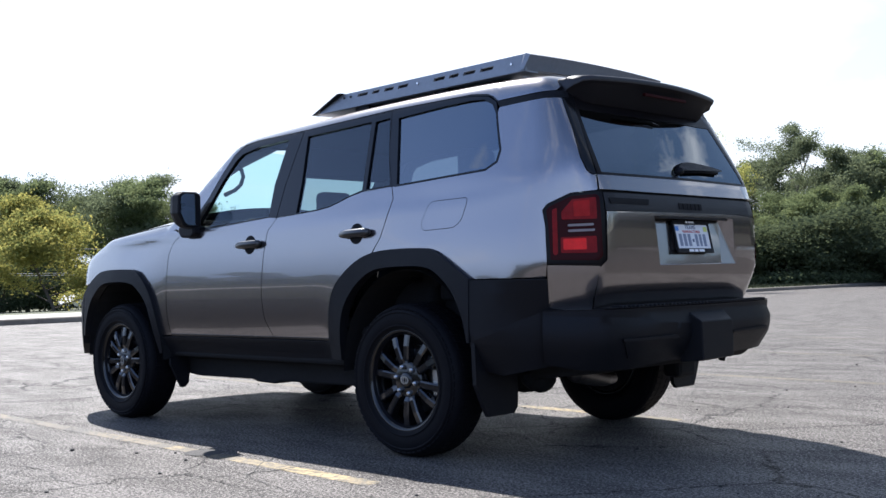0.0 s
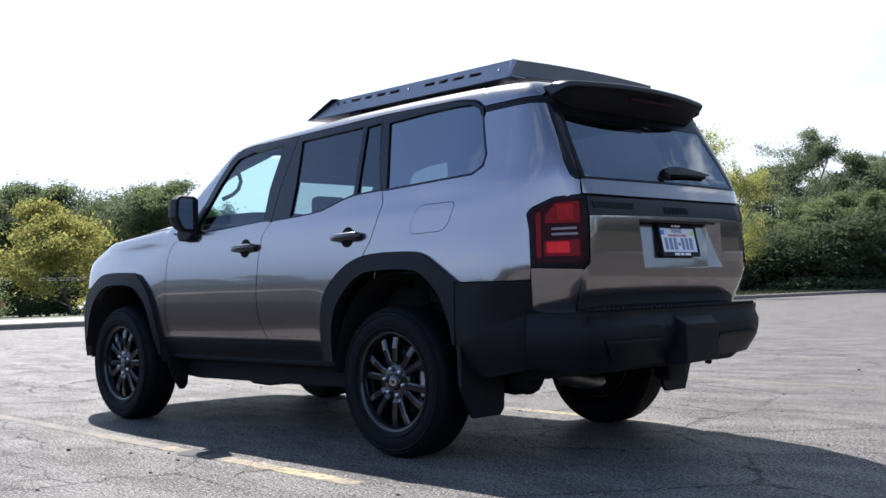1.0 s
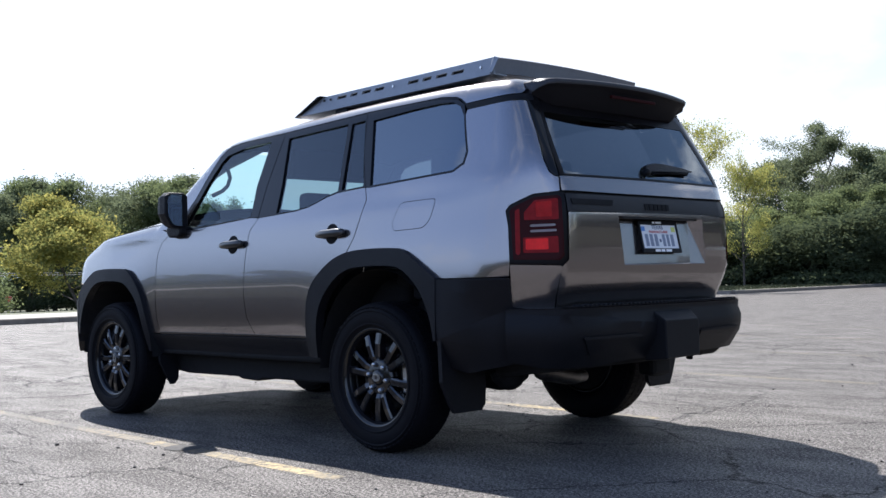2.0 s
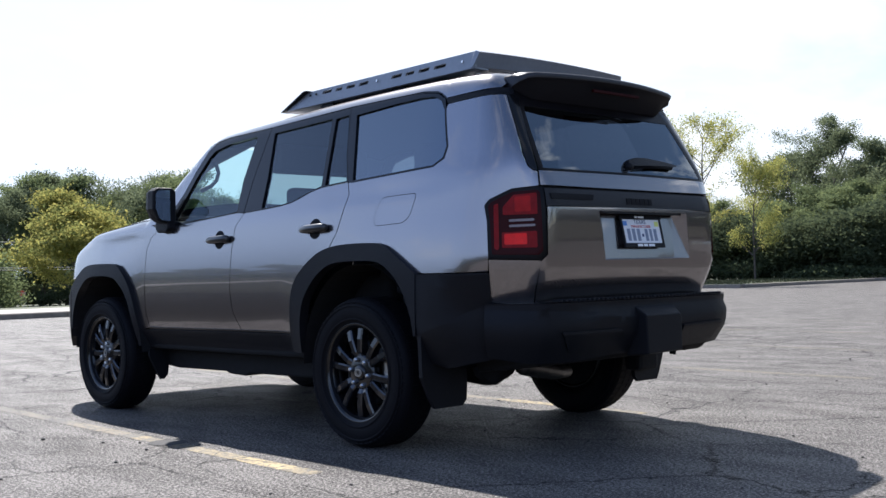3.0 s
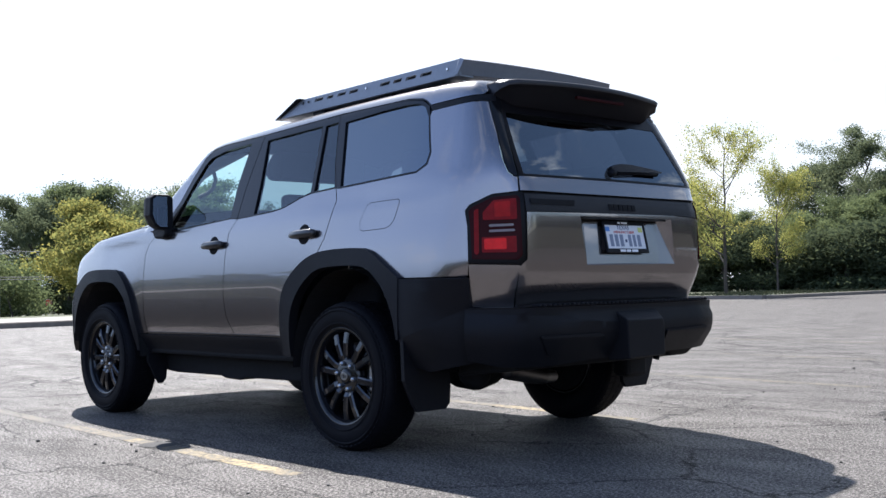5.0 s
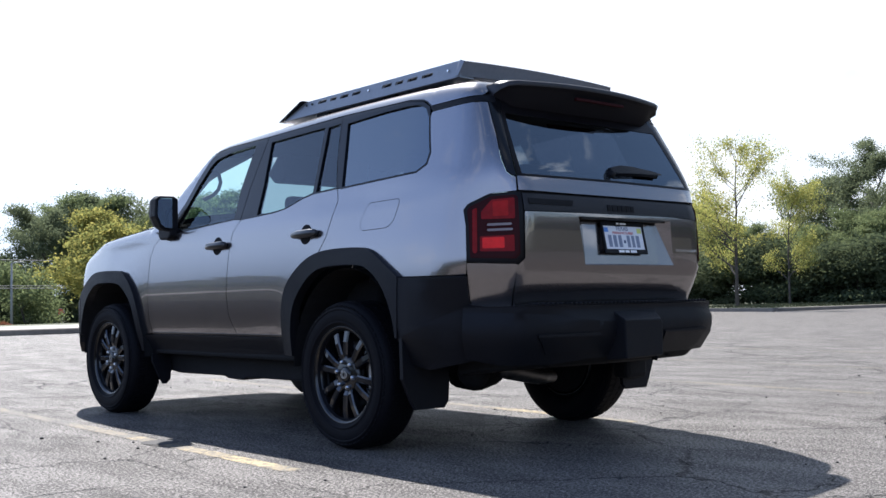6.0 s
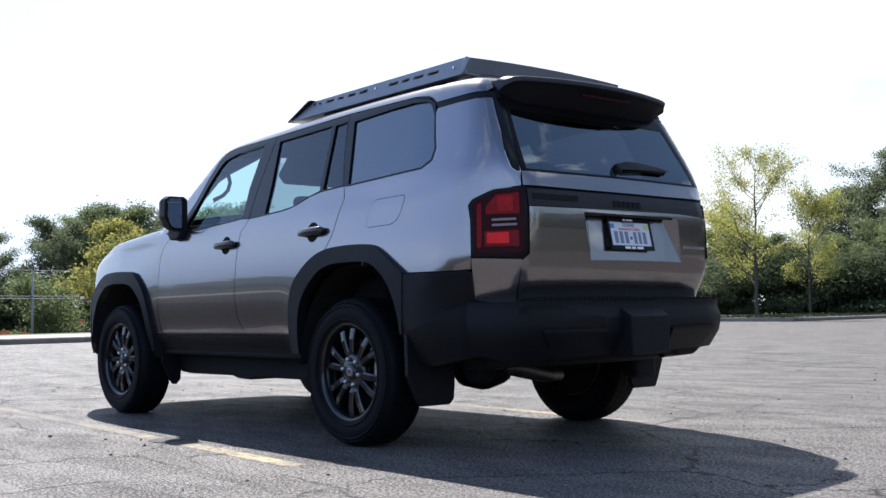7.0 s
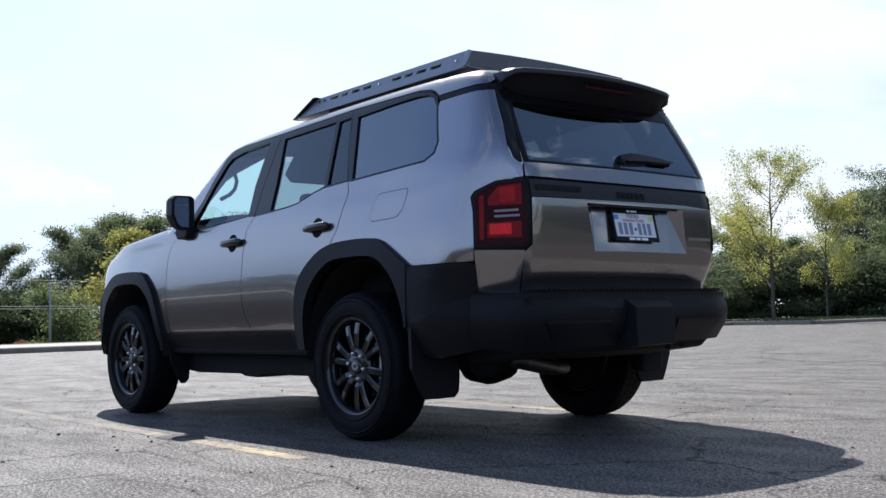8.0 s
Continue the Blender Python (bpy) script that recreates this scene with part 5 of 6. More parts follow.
for side in (1, -1):
    bm = bmesh.new()
    outline = [(0.872, 1.300), (0.872, 1.500), (0.900, 1.520), (1.006, 1.520), (1.036, 1.495), (1.041, 1.380), (1.008, 1.310), (0.975, 1.288), (0.895, 1.286)]
    rings = []
    for x, k in ((2.005, 0.94), (2.015, 1.0), (2.075, 1.0), (2.115, 0.90), (2.130, 0.72)):
        cy, cz = 0.957, 1.405
        rings.append([bm.verts.new((x + (0.03 * (y - 0.975)), (cy + (y - cy) * k) * side, cz + (z - cz) * k)) for y, z in outline])
    for a, b in zip(rings, rings[1:]):
        for i in range(len(outline)):
            j = (i + 1) % len(outline)
            bm.faces.new((a[i], a[j], b[j], b[i]))
    bm.faces.new(rings[0])
    bm.faces.new(rings[-1])
    bmesh.ops.recalc_face_normals(bm, faces=bm.faces[:])
    bmesh.ops.bevel(bm, geom=[e for e in bm.edges if e.calc_face_angle(0) > 0.5], offset=0.006, segments=2, affect="EDGES", profile=0.5)
    bm.transform(Matrix.Translation((-0.092, 0.052 * side, -0.007)))
    mirror = part("door_mirror", bm, CLAD, front_doors[0 if side > 0 else 1], "large square black door mirror")
    bm = bmesh.new()
    g = [bm.verts.new((2.000 - 0.05 * (y - 0.975), (0.957 + (y - 0.957) * 0.84) * side, 1.405 + (z - 1.405) * 0.86)) for y, z in outline]
    f = bm.faces.new(g)
    bmesh.ops.recalc_face_normals(bm, faces=[f])
    bm.transform(Matrix.Translation((-0.092, 0.052 * side, -0.007)))
    part("mirror_glass", bm, material("mirror_silver", (0.75, 0.78, 0.78), 0.01, 1.0), mirror)
    bm = bmesh.new()
    prism(bm, [(2.13, 1.225), (2.02, 1.225), (1.985, 1.25), (1.985, 1.30), (2.16, 1.30), (2.16, 1.25)], 0.89 * side, 0.985 * side, 0.012)
    bm.transform(Matrix.Translation((-0.07, 0.0, -0.004)))
    part("mirror_arm", bm, CLAD, mirror)

# wheels
SPOKE = material("spoke_black", (0.006, 0.006, 0.008), 0.16, 0.0, specular=0.85)
RIM = material("rim_black", (0.005, 0.005, 0.006), 0.14, 0.0, specular=0.5)
STEEL = material("brake_steel", (0.35, 0.34, 0.33), 0.35, 1.0, grain=0.1, scale=60)
NUT = material("wheel_nut", (0.55, 0.55, 0.56), 0.3, 1.0)
wheel = new("wheel")
wheel.parent = suv
R = 0.395
bm = bmesh.new()
prof = [(0.236, 0.100), (0.262, 0.120), (0.300, 0.134), (0.345, 0.132), (0.372, 0.122), (0.388, 0.104), (R, 0.080), (R + 0.002, 0.0), (R, -0.074), (0.388, -0.096), (0.345, -0.116), (0.300, -0.118), (0.262, -0.110), (0.236, -0.090), (0.230, 0.0)]
prof = [(r, h) for r, h in prof]
lathe(bm, prof, 72, Matrix(), closed=True)
bmesh.ops.recalc_face_normals(bm, faces=bm.faces[:])
tyre = part("tyre", bm, RUBBER, wheel, "black all-terrain tyre", True)
bm = bmesh.new()
for k in range(60):
    a = 2 * math.pi * k / 60
    for h0, h1, sh in ((0.088, 0.128, 0.0), (0.035, 0.075, 0.5), (-0.02, 0.02, 0.2), (-0.075, -0.035, 0.7), (-0.108, -0.074, 0.4)):
        r = 0.3745 if abs(h0 + h1) > 0.17 else 0.3945
        aa = a + sh * 2 * math.pi / 60
        m = Matrix.Rotation(-aa, 4, "Y") @ Matrix.Translation((r, (h0 + h1) / 2, 0)) @ Matrix.Rotation(0.35 if abs(h0 + h1) > 0.17 and h0 > 0 else (-0.35 if abs(h0 + h1) > 0.17 else 0), 4, "Z")
        bmesh.ops.create_cube(bm, size=1, matrix=m @ Matrix.Diagonal((0.008, h1 - h0, 0.027, 1)))
part("tread", bm, RUBBER, tyre)
bm = bmesh.new()
for r in (0.283, 0.352):
    lathe(bm, [(r - 0.006, 0.1300), (r, 0.1365), (r + 0.006, 0.1335)], 72, Matrix())
part("sidewall_ring", bm, RUBBER, tyre, smooth=True)
bm = bmesh.new()
lathe(bm, [(0.205, -0.09), (0.215, 0.05), (0.225, 0.085), (0.238, 0.108), (0.250, 0.116), (0.256, 0.112), (0.250, 0.098), (0.240, 0.06), (0.235, -0.09)], 72, Matrix(), closed=True)
bmesh.ops.recalc_face_normals(bm, faces=bm.faces[:])
rim = part("rim", bm, RIM, wheel, "gloss black alloy rim with twin spokes", True)
rim.scale = (1.04, 1.04, 1.04)
for k in range(12):
    base = radians(100 + 60 * (k // 2))
    a = base + radians(13.2 if k % 2 else -13.2)
    bm = bmesh.new()
    x0, x1 = 0.075, 0.243
    vs = []
    for x, w, top, low in ((x0, 0.017, 0.080, 0.05), (0.105, 0.0185, 0.096, 0.050), (0.17, 0.0190, 0.098, 0.055), (x1, 0.0205, 0.088, 0.04)):
        vs.append([bm.verts.new(c) for c in ((x, top - 0.006, -w), (x, top, -w * 0.6), (x, top, w * 0.6), (x, top - 0.006, w), (x, low, w * 1.15), (x, low, -w * 1.15))])
    for p, q in zip(vs, vs[1:]):
        for i in range(6):
            j = (i + 1) % 6
            bm.faces.new((p[i], p[j], q[j], q[i]))
    bm.faces.new(vs[0])
    bm.faces.new(vs[-1])
    bmesh.ops.recalc_face_normals(bm, faces=bm.faces[:])
    off = (1 if k % 2 else -1) * 0.004
    bm.transform(Matrix.Rotation(-(math.pi - a), 4, "Y") @ Matrix.Translation((0, 0, off)))
    part("spoke", bm, SPOKE, rim)
bm = bmesh.new()
lathe(bm, [(0.0, 0.086), (0.080, 0.086), (0.094, 0.080), (0.100, 0.062), (0.102, 0.02), (0.0, 0.02)], 36, Matrix())
bmesh.ops.recalc_face_normals(bm, faces=bm.faces[:])
part("hub", bm, RIM, rim, smooth=True)
bm = bmesh.new()
lathe(bm, [(0.0, 0.101), (0.032, 0.100), (0.040, 0.095), (0.043, 0.08)], 24, Matrix())
bmesh.ops.recalc_face_normals(bm, faces=bm.faces[:])
part("centre_cap", bm, RIM, rim, smooth=True)
bm = bmesh.new()
for m in (Matrix.Diagonal((1, 1, 0.72, 1)), Matrix.Diagonal((0.42, 1, 0.62, 1))):
    lathe(bm, [(0.020, 0.1005), (0.020, 0.1035), (0.0275, 0.1035), (0.0275, 0.1005)], 24, m)
part("cap_emblem", bm, NUT, rim)
for k in range(6):
    a = radians(109 + 60 * k)
    bm = bmesh.new()
    lathe(bm, [(0.0, 0.106), (0.008, 0.105), (0.0125, 0.099), (0.0135, 0.08)], 6, Matrix.Translation((-0.068 * math.cos(a), 0, 0.068 * math.sin(a))))
    part("wheel_nut", bm, NUT, rim)
bm = bmesh.new()
lathe(bm, [(0.09, 0.030), (0.170, 0.030), (0.170, 0.005), (0.09, 0.005)], 48, Matrix(), closed=True)
bmesh.ops.recalc_face_normals(bm, faces=bm.faces[:])
part("brake_disc", bm, STEEL, rim, "bare steel brake disc", True)
bm = bmesh.new()
box(bm, -0.215, -0.155, 0.0, 0.065, -0.075, 0.065, 0.01)
part("brake_caliper", bm, STEEL, rim)
bm = bmesh.new()
lathe(bm, [(0.0, -0.03), (0.205, -0.03), (0.21, -0.09), (0.0, -0.09)], 32, Matrix())
bmesh.ops.recalc_face_normals(bm, faces=bm.faces[:])
part("brake_shield", bm, DARK, rim)
wheel.matrix_basis = pose(0, 0.868, R)
tagged(wheel, "")
for x, side, turn in ((2.85, 1, 0), (0, -1, 180), (2.85, -1, 180)):
    copy_thing(wheel, pose(x, 0.868 * side, R, 0, 33 * x, turn))

PIPE = material("sooty_steel", (0.085, 0.078, 0.074), 0.40, 0.9, grain=0.3, scale=30)
# wheel wells, flaps, floor and running gear
for x in (0, 2.85):
    for side in (1, -1):
        bm = bmesh.new()
        arc = [(x + 0.50 * math.cos(a), 0.42 + 0.55 * math.sin(a)) for a in [math.pi * k / 16 for k in range(17)]]
        o = [bm.verts.new((px, 0.955 * side, pz)) for px, pz in arc]
        i_ = [bm.verts.new((px, 0.58 * side, pz)) for px, pz in arc]
        for k in range(16):
            bm.faces.new((o[k], o[k + 1], i_[k + 1], i_[k]))
        bm.faces.new(i_)
        part("wheel_well", bm, DARK, suv)
for x, side in ((-0.50, 1), (-0.54, -1), (2.36, 1), (2.36, -1)):
    bm = bmesh.new()
    z0, zt = (0.235, 0.62) if x < 0 else (0.225, 0.44)
    wide, inner = (0.99, 0.69) if x < 0 else (0.90, 0.765)
    ys = [(wide, zt), (wide, z0 + 0.16), (wide - 0.05, z0 + 0.05), (wide - 0.08, z0), (inner + 0.03, z0), (inner, z0 + 0.03), (inner - 0.01, z0 + 0.12), (inner, zt)]
    a = [bm.verts.new((x - 0.012 - 0.03 * (0.62 - z), y * side, z)) for y, z in ys]
    b = [bm.verts.new((x + 0.012 - 0.03 * (0.62 - z), y * side, z)) for y, z in ys]
    bm.faces.new(a)
    bm.faces.new(b[::-1])
    for i in range(len(ys)):
        j = (i + 1) % len(ys)
        bm.faces.new((a[i], a[j], b[j], b[i]))
    bmesh.ops.recalc_face_normals(bm, faces=bm.faces[:])
    part("mud_flap", bm, CLAD, suv)
bm = bmesh.new()
box(bm, -0.55, 3.3, -0.56, 0.56, 0.42, 0.62, 0.02)
box(bm, 0.52, 2.38, -0.88, 0.88, 0.44, 0.60, 0.02)
part("floor_pan", bm, DARK, suv)
for side in (1, -1):
    bm = bmesh.new()
    tube(bm, [(-1.05, 0.50 * side, 0.50), (-0.45, 0.50 * side, 0.56), (0.45, 0.50 * side, 0.36), (2.3, 0.46 * side, 0.36), (3.4, 0.44 * side, 0.46)], 0.05, 8)
    part("chassis_rail", bm, DARK, suv, smooth=True)
    bm = bmesh.new()
    prism(bm, [(2.46, 0.44), (2.43, 0.315), (2.25, 0.30), (1.65, 0.305), (1.60, 0.29), (1.42, 0.285), (1.36, 0.305), (0.62, 0.31), (0.56, 0.44)], 0.50 * side, 0.74 * side, 0.012)
    part("side_shield", bm, DARK, suv)
bm = bmesh.new()
tube(bm, [(0, -0.75, 0.39), (0, -0.2, 0.39), (0, -0.14, 0.39), (0, 0.0, 0.39), (0, 0.14, 0.39), (0, 0.2, 0.39), (0, 0.75, 0.39)], [0.045, 0.05, 0.12, 0.15, 0.12, 0.05, 0.045], 14)
part("rear_axle", bm, DARK, suv, smooth=True)
bm = bmesh.new()
tube(bm, [(-0.34, 0.36, 0.42), (-0.40, 0.40, 0.40), (-0.52, 0.50, 0.40), (-0.58, 0.55, 0.41)], [0.05, 0.085, 0.085, 0.05], 14)
part("silencer", bm, DARK, suv, smooth=True)
bm = bmesh.new()
tube(bm, [(-0.58, -0.04, 0.352), (-0.62, 0.10, 0.360), (-0.66, 0.25, 0.384), (-0.69, 0.38, 0.407), (-0.71, 0.46, 0.418), (-0.715, 0.488, 0.420)], [0.034, 0.042, 0.046, 0.047, 0.044, 0.036], 16, True)
part("exhaust_pipe", bm, PIPE, suv, "dull metal exhaust pipe", True)
bm = bmesh.new()
box(bm, -0.62, -0.50, -0.86, -0.66, 0.30, 0.50, 0.03)
part("tow_bracket", bm, DARK, suv)

# inside the car
for o in panel("door_lining", [(2.25, 1.24), (2.25, 0.60), (0.60, 0.60), (0.50, 0.95), (0.25, 1.08), (-0.25, 1.10), (-0.78, 1.10), (-0.78, 1.38), (-0.5, 1.425), (0.12, 1.40), (0.38, 1.385), (0.62, 1.325), (0.92, 1.298), (1.85, 1.248)], SEAT, suv, out=-0.06, depth=0, both=True, step=0.1):
    o["label"] = "black inner door lining"
panel("gate_lining", [(-0.95, 1.38), (-0.95, 0.78), (far(-0.95), 0.78), (far(-0.95), 1.38)], SEAT, suv, out=-0.06, depth=0, step=0.1)
bm = bmesh.new()
box(bm, -0.98, 0.0, -0.70, 0.70, 0.80, 0.90, 0.02)
box(bm, 0.0, 2.3, -0.85, 0.85, 0.60, 0.66, 0.02)
part("cabin_floor", bm, SEAT, suv)
bm = bmesh.new()
prism(bm, [(1.62, 0.72), (1.60, 1.18), (1.66, 1.24), (1.78, 1.28), (2.10, 1.29), (2.25, 1.26), (2.25, 0.72)], -0.80, 0.80, 0.03)
dash = part("dashboard", bm, SEAT, suv)
bm = bmesh.new()
box(bm, 1.66, 1.70, -0.02, 0.26, 1.24, 1.37, 0.01)
prism(bm, [(1.74, 1.26), (1.76, 1.325), (1.82, 1.345), (1.92, 1.335), (2.0, 1.27)], 0.34, 0.60, 0.015)
part("instrument_hood", bm, SEAT, dash)
bm = bmesh.new()
ring = [Vector((0, 0.185 * math.cos(2 * math.pi * k / 32), 0.185 * math.sin(2 * math.pi * k / 32))) for k in range(33)]
m = Matrix.Translation((1.80, 0.40, 1.08)) @ Matrix.Rotation(radians(-24), 4, "Y")
tube(bm, [m @ p for p in ring], 0.016, 10, False)
tube(bm, [m @ Vector((0, -0.18, 0)), m @ Vector((0.03, 0, 0)), m @ Vector((0, 0.18, 0))], [0.016, 0.05, 0.016], 8)
part("steering_wheel", bm, GLOSS_BLACK, dash, smooth=True)


def seat(x, y, wide, z0=0.70, heads=(0.0,)):
    """A car seat: cushion, leaning back, headrests on posts."""
    bm = bmesh.new()
    box(bm, x - 0.05, x + 0.48, y - wide / 2, y + wide / 2, z0, z0 + 0.18, 0.05, 3)
    s_ = part("seat_cushion", bm, SEAT, suv, smooth=True)
    bm = bmesh.new()
    prism(bm, [(x + 0.06, z0 + 0.12), (x - 0.08, z0 + 0.12), (x - 0.22, z0 + 0.62), (x - 0.17, z0 + 0.70), (x - 0.08, z0 + 0.66)], y - wide / 2, y + wide / 2, 0.035)
    part("seat_back", bm, SEAT, s_, smooth=True)
    for h in heads:
        bm = bmesh.new()
        box(bm, x - 0.245, x - 0.145, y + h - 0.12, y + h + 0.12, z0 + 0.70, z0 + 0.88, 0.035, 3)
        part("headrest", bm, SEAT, s_, smooth=True)
        bm = bmesh.new()
        for d in (-0.05, 0.05):
            tube(bm, [(x - 0.18, y + h + d, z0 + 0.64), (x - 0.195, y + h + d, z0 + 0.74)], 0.008, 6)
        part("headrest_post", bm, STEEL, s_)


seat(1.42, 0.39, 0.52, 0.60)
seat(1.42, -0.39, 0.52, 0.60)
seat(0.12, 0.0, 1.36, 0.74, (0.46, -0.46))

# pillar lining with its grab handle, and the mirror and sensor housing at the head of the windscreen
LINING = material("pale_lining", (0.20, 0.20, 0.195), 0.9, grain=0.1, scale=90)
for side in (1, -1):
    bm = bmesh.new()
    rows = []
    for k in range(9):
        u = k / 8
        z = 1.34 + 0.44 * u
        x = (2.565 - 0.78 * z) / 0.62 - 0.17
        y = 0.886 - 0.337 * (z - 1.42) - 0.045
        rows.append([bm.verts.new(c) for c in ((x - 0.05, y * side, z), (x + 0.02, (y - 0.05) * side, z + 0.01), (x + 0.05 - 0.6 * max(z - 1.64, 0), (y - 0.14 + 0.02 * u - max(z - 1.64, 0)) * side, z + 0.015), (x + 0.08, (y - 0.05) * side, z + 0.02))])
    for a, b in zip(rows, rows[1:]):
        for j in range(4):
            i = (j + 1) % 4
            bm.faces.new((a[j], a[i], b[i], b[j]))
    bmesh.ops.recalc_face_normals(bm, faces=bm.faces[:])
    lining = part("pillar_lining", bm, LINING, suv, "pale inner pillar lining", True)
    bm = bmesh.new()
    tube(bm, [(2.01, 0.67 * side, 1.512), (1.93, 0.645 * side, 1.538), (1.875, 0.638 * side, 1.57), (1.845, 0.638 * side, 1.62), (1.85, 0.648 * side, 1.665), (1.89, 0.675 * side, 1.70)], [0.016, 0.014, 0.013, 0.013, 0.014, 0.016], 10)
    part("grab_handle", bm, LINING, lining, smooth=True)
bm = bmesh.new()
prism(bm, [(1.66, 1.70), (1.66, 1.64), (1.70, 1.625), (1.80, 1.63), (1.88, 1.70), (1.74, 1.83), (1.66, 1.84)], -0.52, 0.24, 0.02)
part("sensor_housing", bm, SEAT, suv, "black mirror and sensor housing at the windscreen head")


# ---- trees ----
def grow(rng, height, spread, levels, clear, droop, lean=0.0, taper=0.0):
    """A trunk with limbs: a list of (points, radii), and the places that bear leaves."""
    bars, tips = [], []

    def shoot(p, d, length, radius, level):
        n = 5 if level else 9
        pts, rad = [p.copy()], [radius]
        for k in range(n):
            d = (d + Vector((rng.gauss(0, 0.10), rng.gauss(0, 0.10), rng.gauss(0, 0.06) - (droop * level * 0.05))) * (1 + 0.5 * level)).normalized()
            p = p + d * length / n
            pts.append(p.copy())
            rad.append(radius * (1 - 0.80 * (k + 1) / n))
        bars.append((pts, rad))
        if level >= levels:
            tips.extend((q, level) for q in pts[1:])
            return
        if level >= levels - 1:
            tips.extend((q, level) for q in pts[3:])
        count = (17, 6, 5)[min(level, 2)]
        for k in range(count):
            u = (clear if level == 0 else 0.25) + (1 - (clear if level == 0 else 0.25)) * (k + rng.random()) / count
            i = min(int(u * n), n - 1)
            q = pts[i].lerp(pts[i + 1], u * n - i)
            a = rng.uniform(0, 2 * math.pi) if level == 0 else rng.choice((-1, 1)) * rng.uniform(0.5, 1.1)
            if level == 0:
                up = 0.35 + 0.75 * u
                e = Vector((math.cos(a), math.sin(a), up)).normalized()
                ln = spread * (1.1 - 0.65 * abs(u - 0.45)) * rng.uniform(0.75, 1.15)
                ln *= 1 - taper * u
                if u > 0.8:
                    ln *= 0.65
            else:
                e = (Matrix.Rotation(a, 3, "Z") @ d + Vector((0, 0, rng.uniform(-0.1, 0.35)))).normalized()
                ln = length * rng.uniform(0.35, 0.6)
            shoot(q, e, ln, max(rad[i] * rng.uniform(0.4, 0.6), 0.008), level + 1)

    shoot(Vector((0, 0, -0.15)), Vector((lean, lean * 0.5, 1)).normalized(), height, height * 0.016, 0)
    return bars, tips


def tree_meshes(name, seed, height, spread, leaves, size, bunch, clear=0.22, droop=0.3, levels=2, flat=0.5, lean=0.0, taper=0.0):
    rng = random.Random(seed)
    bars, tips = grow(rng, height, spread, levels, clear, droop, lean, taper)
    bm = bmesh.new()
    for pts, rad in bars:
        tube(bm, pts, rad, 5 if rad[0] < 0.04 else 8, False)
    trunk = bpy.data.meshes.new(name + "_wood")
    bm.to_mesh(trunk)
    bm.free()
    trunk.materials.append(BARK)
    nr = np.random.default_rng(seed)
    at = np.array([tuple(q) for q, _ in tips])
    weight = 0.3 + np.hypot(at[:, 0], at[:, 1]) / spread
    pick = at[nr.choice(len(at), leaves, p=weight / weight.sum())]
    c = pick + nr.normal(0, 1, (leaves, 3)) * np.array([bunch, bunch, bunch * 0.55])
    c = c[c[:, 2] > height * clear * 0.5]
    m = len(c)
    u = nr.normal(0, 1, (m, 3))
    u /= np.linalg.norm(u, axis=1)[:, None]
    w = nr.normal(0, 1, (m, 3))
    w[:, 2] *= flat
    w = np.cross(u, w)
    w /= np.linalg.norm(w, axis=1)[:, None]
    s = size * nr.uniform(0.5, 1.3, (m, 1))
    v = np.stack([c - u * s, c + w * s * 0.45, c + u * s, c - w * s * 0.45], 1).reshape(-1, 3)
    crown = bpy.data.meshes.new(name + "_leaves")
    crown.from_pydata(v.tolist(), [], np.arange(4 * m).reshape(-1, 4).tolist())
    return trunk, crown


LEAF_DARK = leaf("dark_green_leaf", (0.098, 0.119, 0.070), (0.176, 0.202, 0.112), 0.5)
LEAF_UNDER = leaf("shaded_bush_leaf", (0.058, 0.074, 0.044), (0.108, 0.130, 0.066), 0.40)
LEAF_MID = leaf("mid_green_leaf", (0.114, 0.145, 0.072), (0.207, 0.242, 0.110), 0.52)
LEAF_GOLD = leaf("yellow_green_leaf", (0.178, 0.204, 0.069), (0.365, 0.320, 0.092), 0.55)
LEAF_TURN = leaf("turning_leaf", (0.205, 0.245, 0.080), (0.425, 0.385, 0.112), 0.62)
LEAF_RUST = leaf("rust_leaf", (0.20, 0.085, 0.05), (0.30, 0.14, 0.08))
LEAF_DRY = leaf("dry_leaf", (0.125, 0.115, 0.090), (0.185, 0.165, 0.125))
KINDS = {}
for kind_, args, mat in (
    ("oak", dict(seed=3, height=9.5, spread=4.3, leaves=34000, size=0.105, bunch=0.42, clear=0.14), LEAF_DARK),
    ("elm", dict(seed=8, height=10.5, spread=4.0, leaves=27000, size=0.105, bunch=0.38, clear=0.20, lean=0.04), LEAF_MID),
    ("airy_elm", dict(seed=17, height=10.6, spread=4.6, leaves=34000, size=0.075, bunch=0.30, clear=0.32, droop=0.5), LEAF_MID),
    ("locust", dict(seed=21, height=7.7, spread=3.3, leaves=13500, size=0.062, bunch=0.26, clear=0.22, droop=0.1, flat=0.25, lean=-0.02), LEAF_TURN),
    ("thin_locust", dict(seed=34, height=6.6, spread=2.9, leaves=13000, size=0.064, bunch=0.26, clear=0.20, droop=0.1, flat=0.25, lean=0.03), LEAF_TURN),
    ("round_locust", dict(seed=55, height=5.7, spread=4.1, leaves=34000, size=0.085, bunch=0.36, clear=0.08, taper=0.62), LEAF_GOLD),
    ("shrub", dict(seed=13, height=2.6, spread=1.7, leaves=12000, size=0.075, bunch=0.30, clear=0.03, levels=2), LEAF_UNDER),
):
    wood, crown = tree_meshes(kind_, **args)
    KINDS[kind_] = (wood, crown, mat)


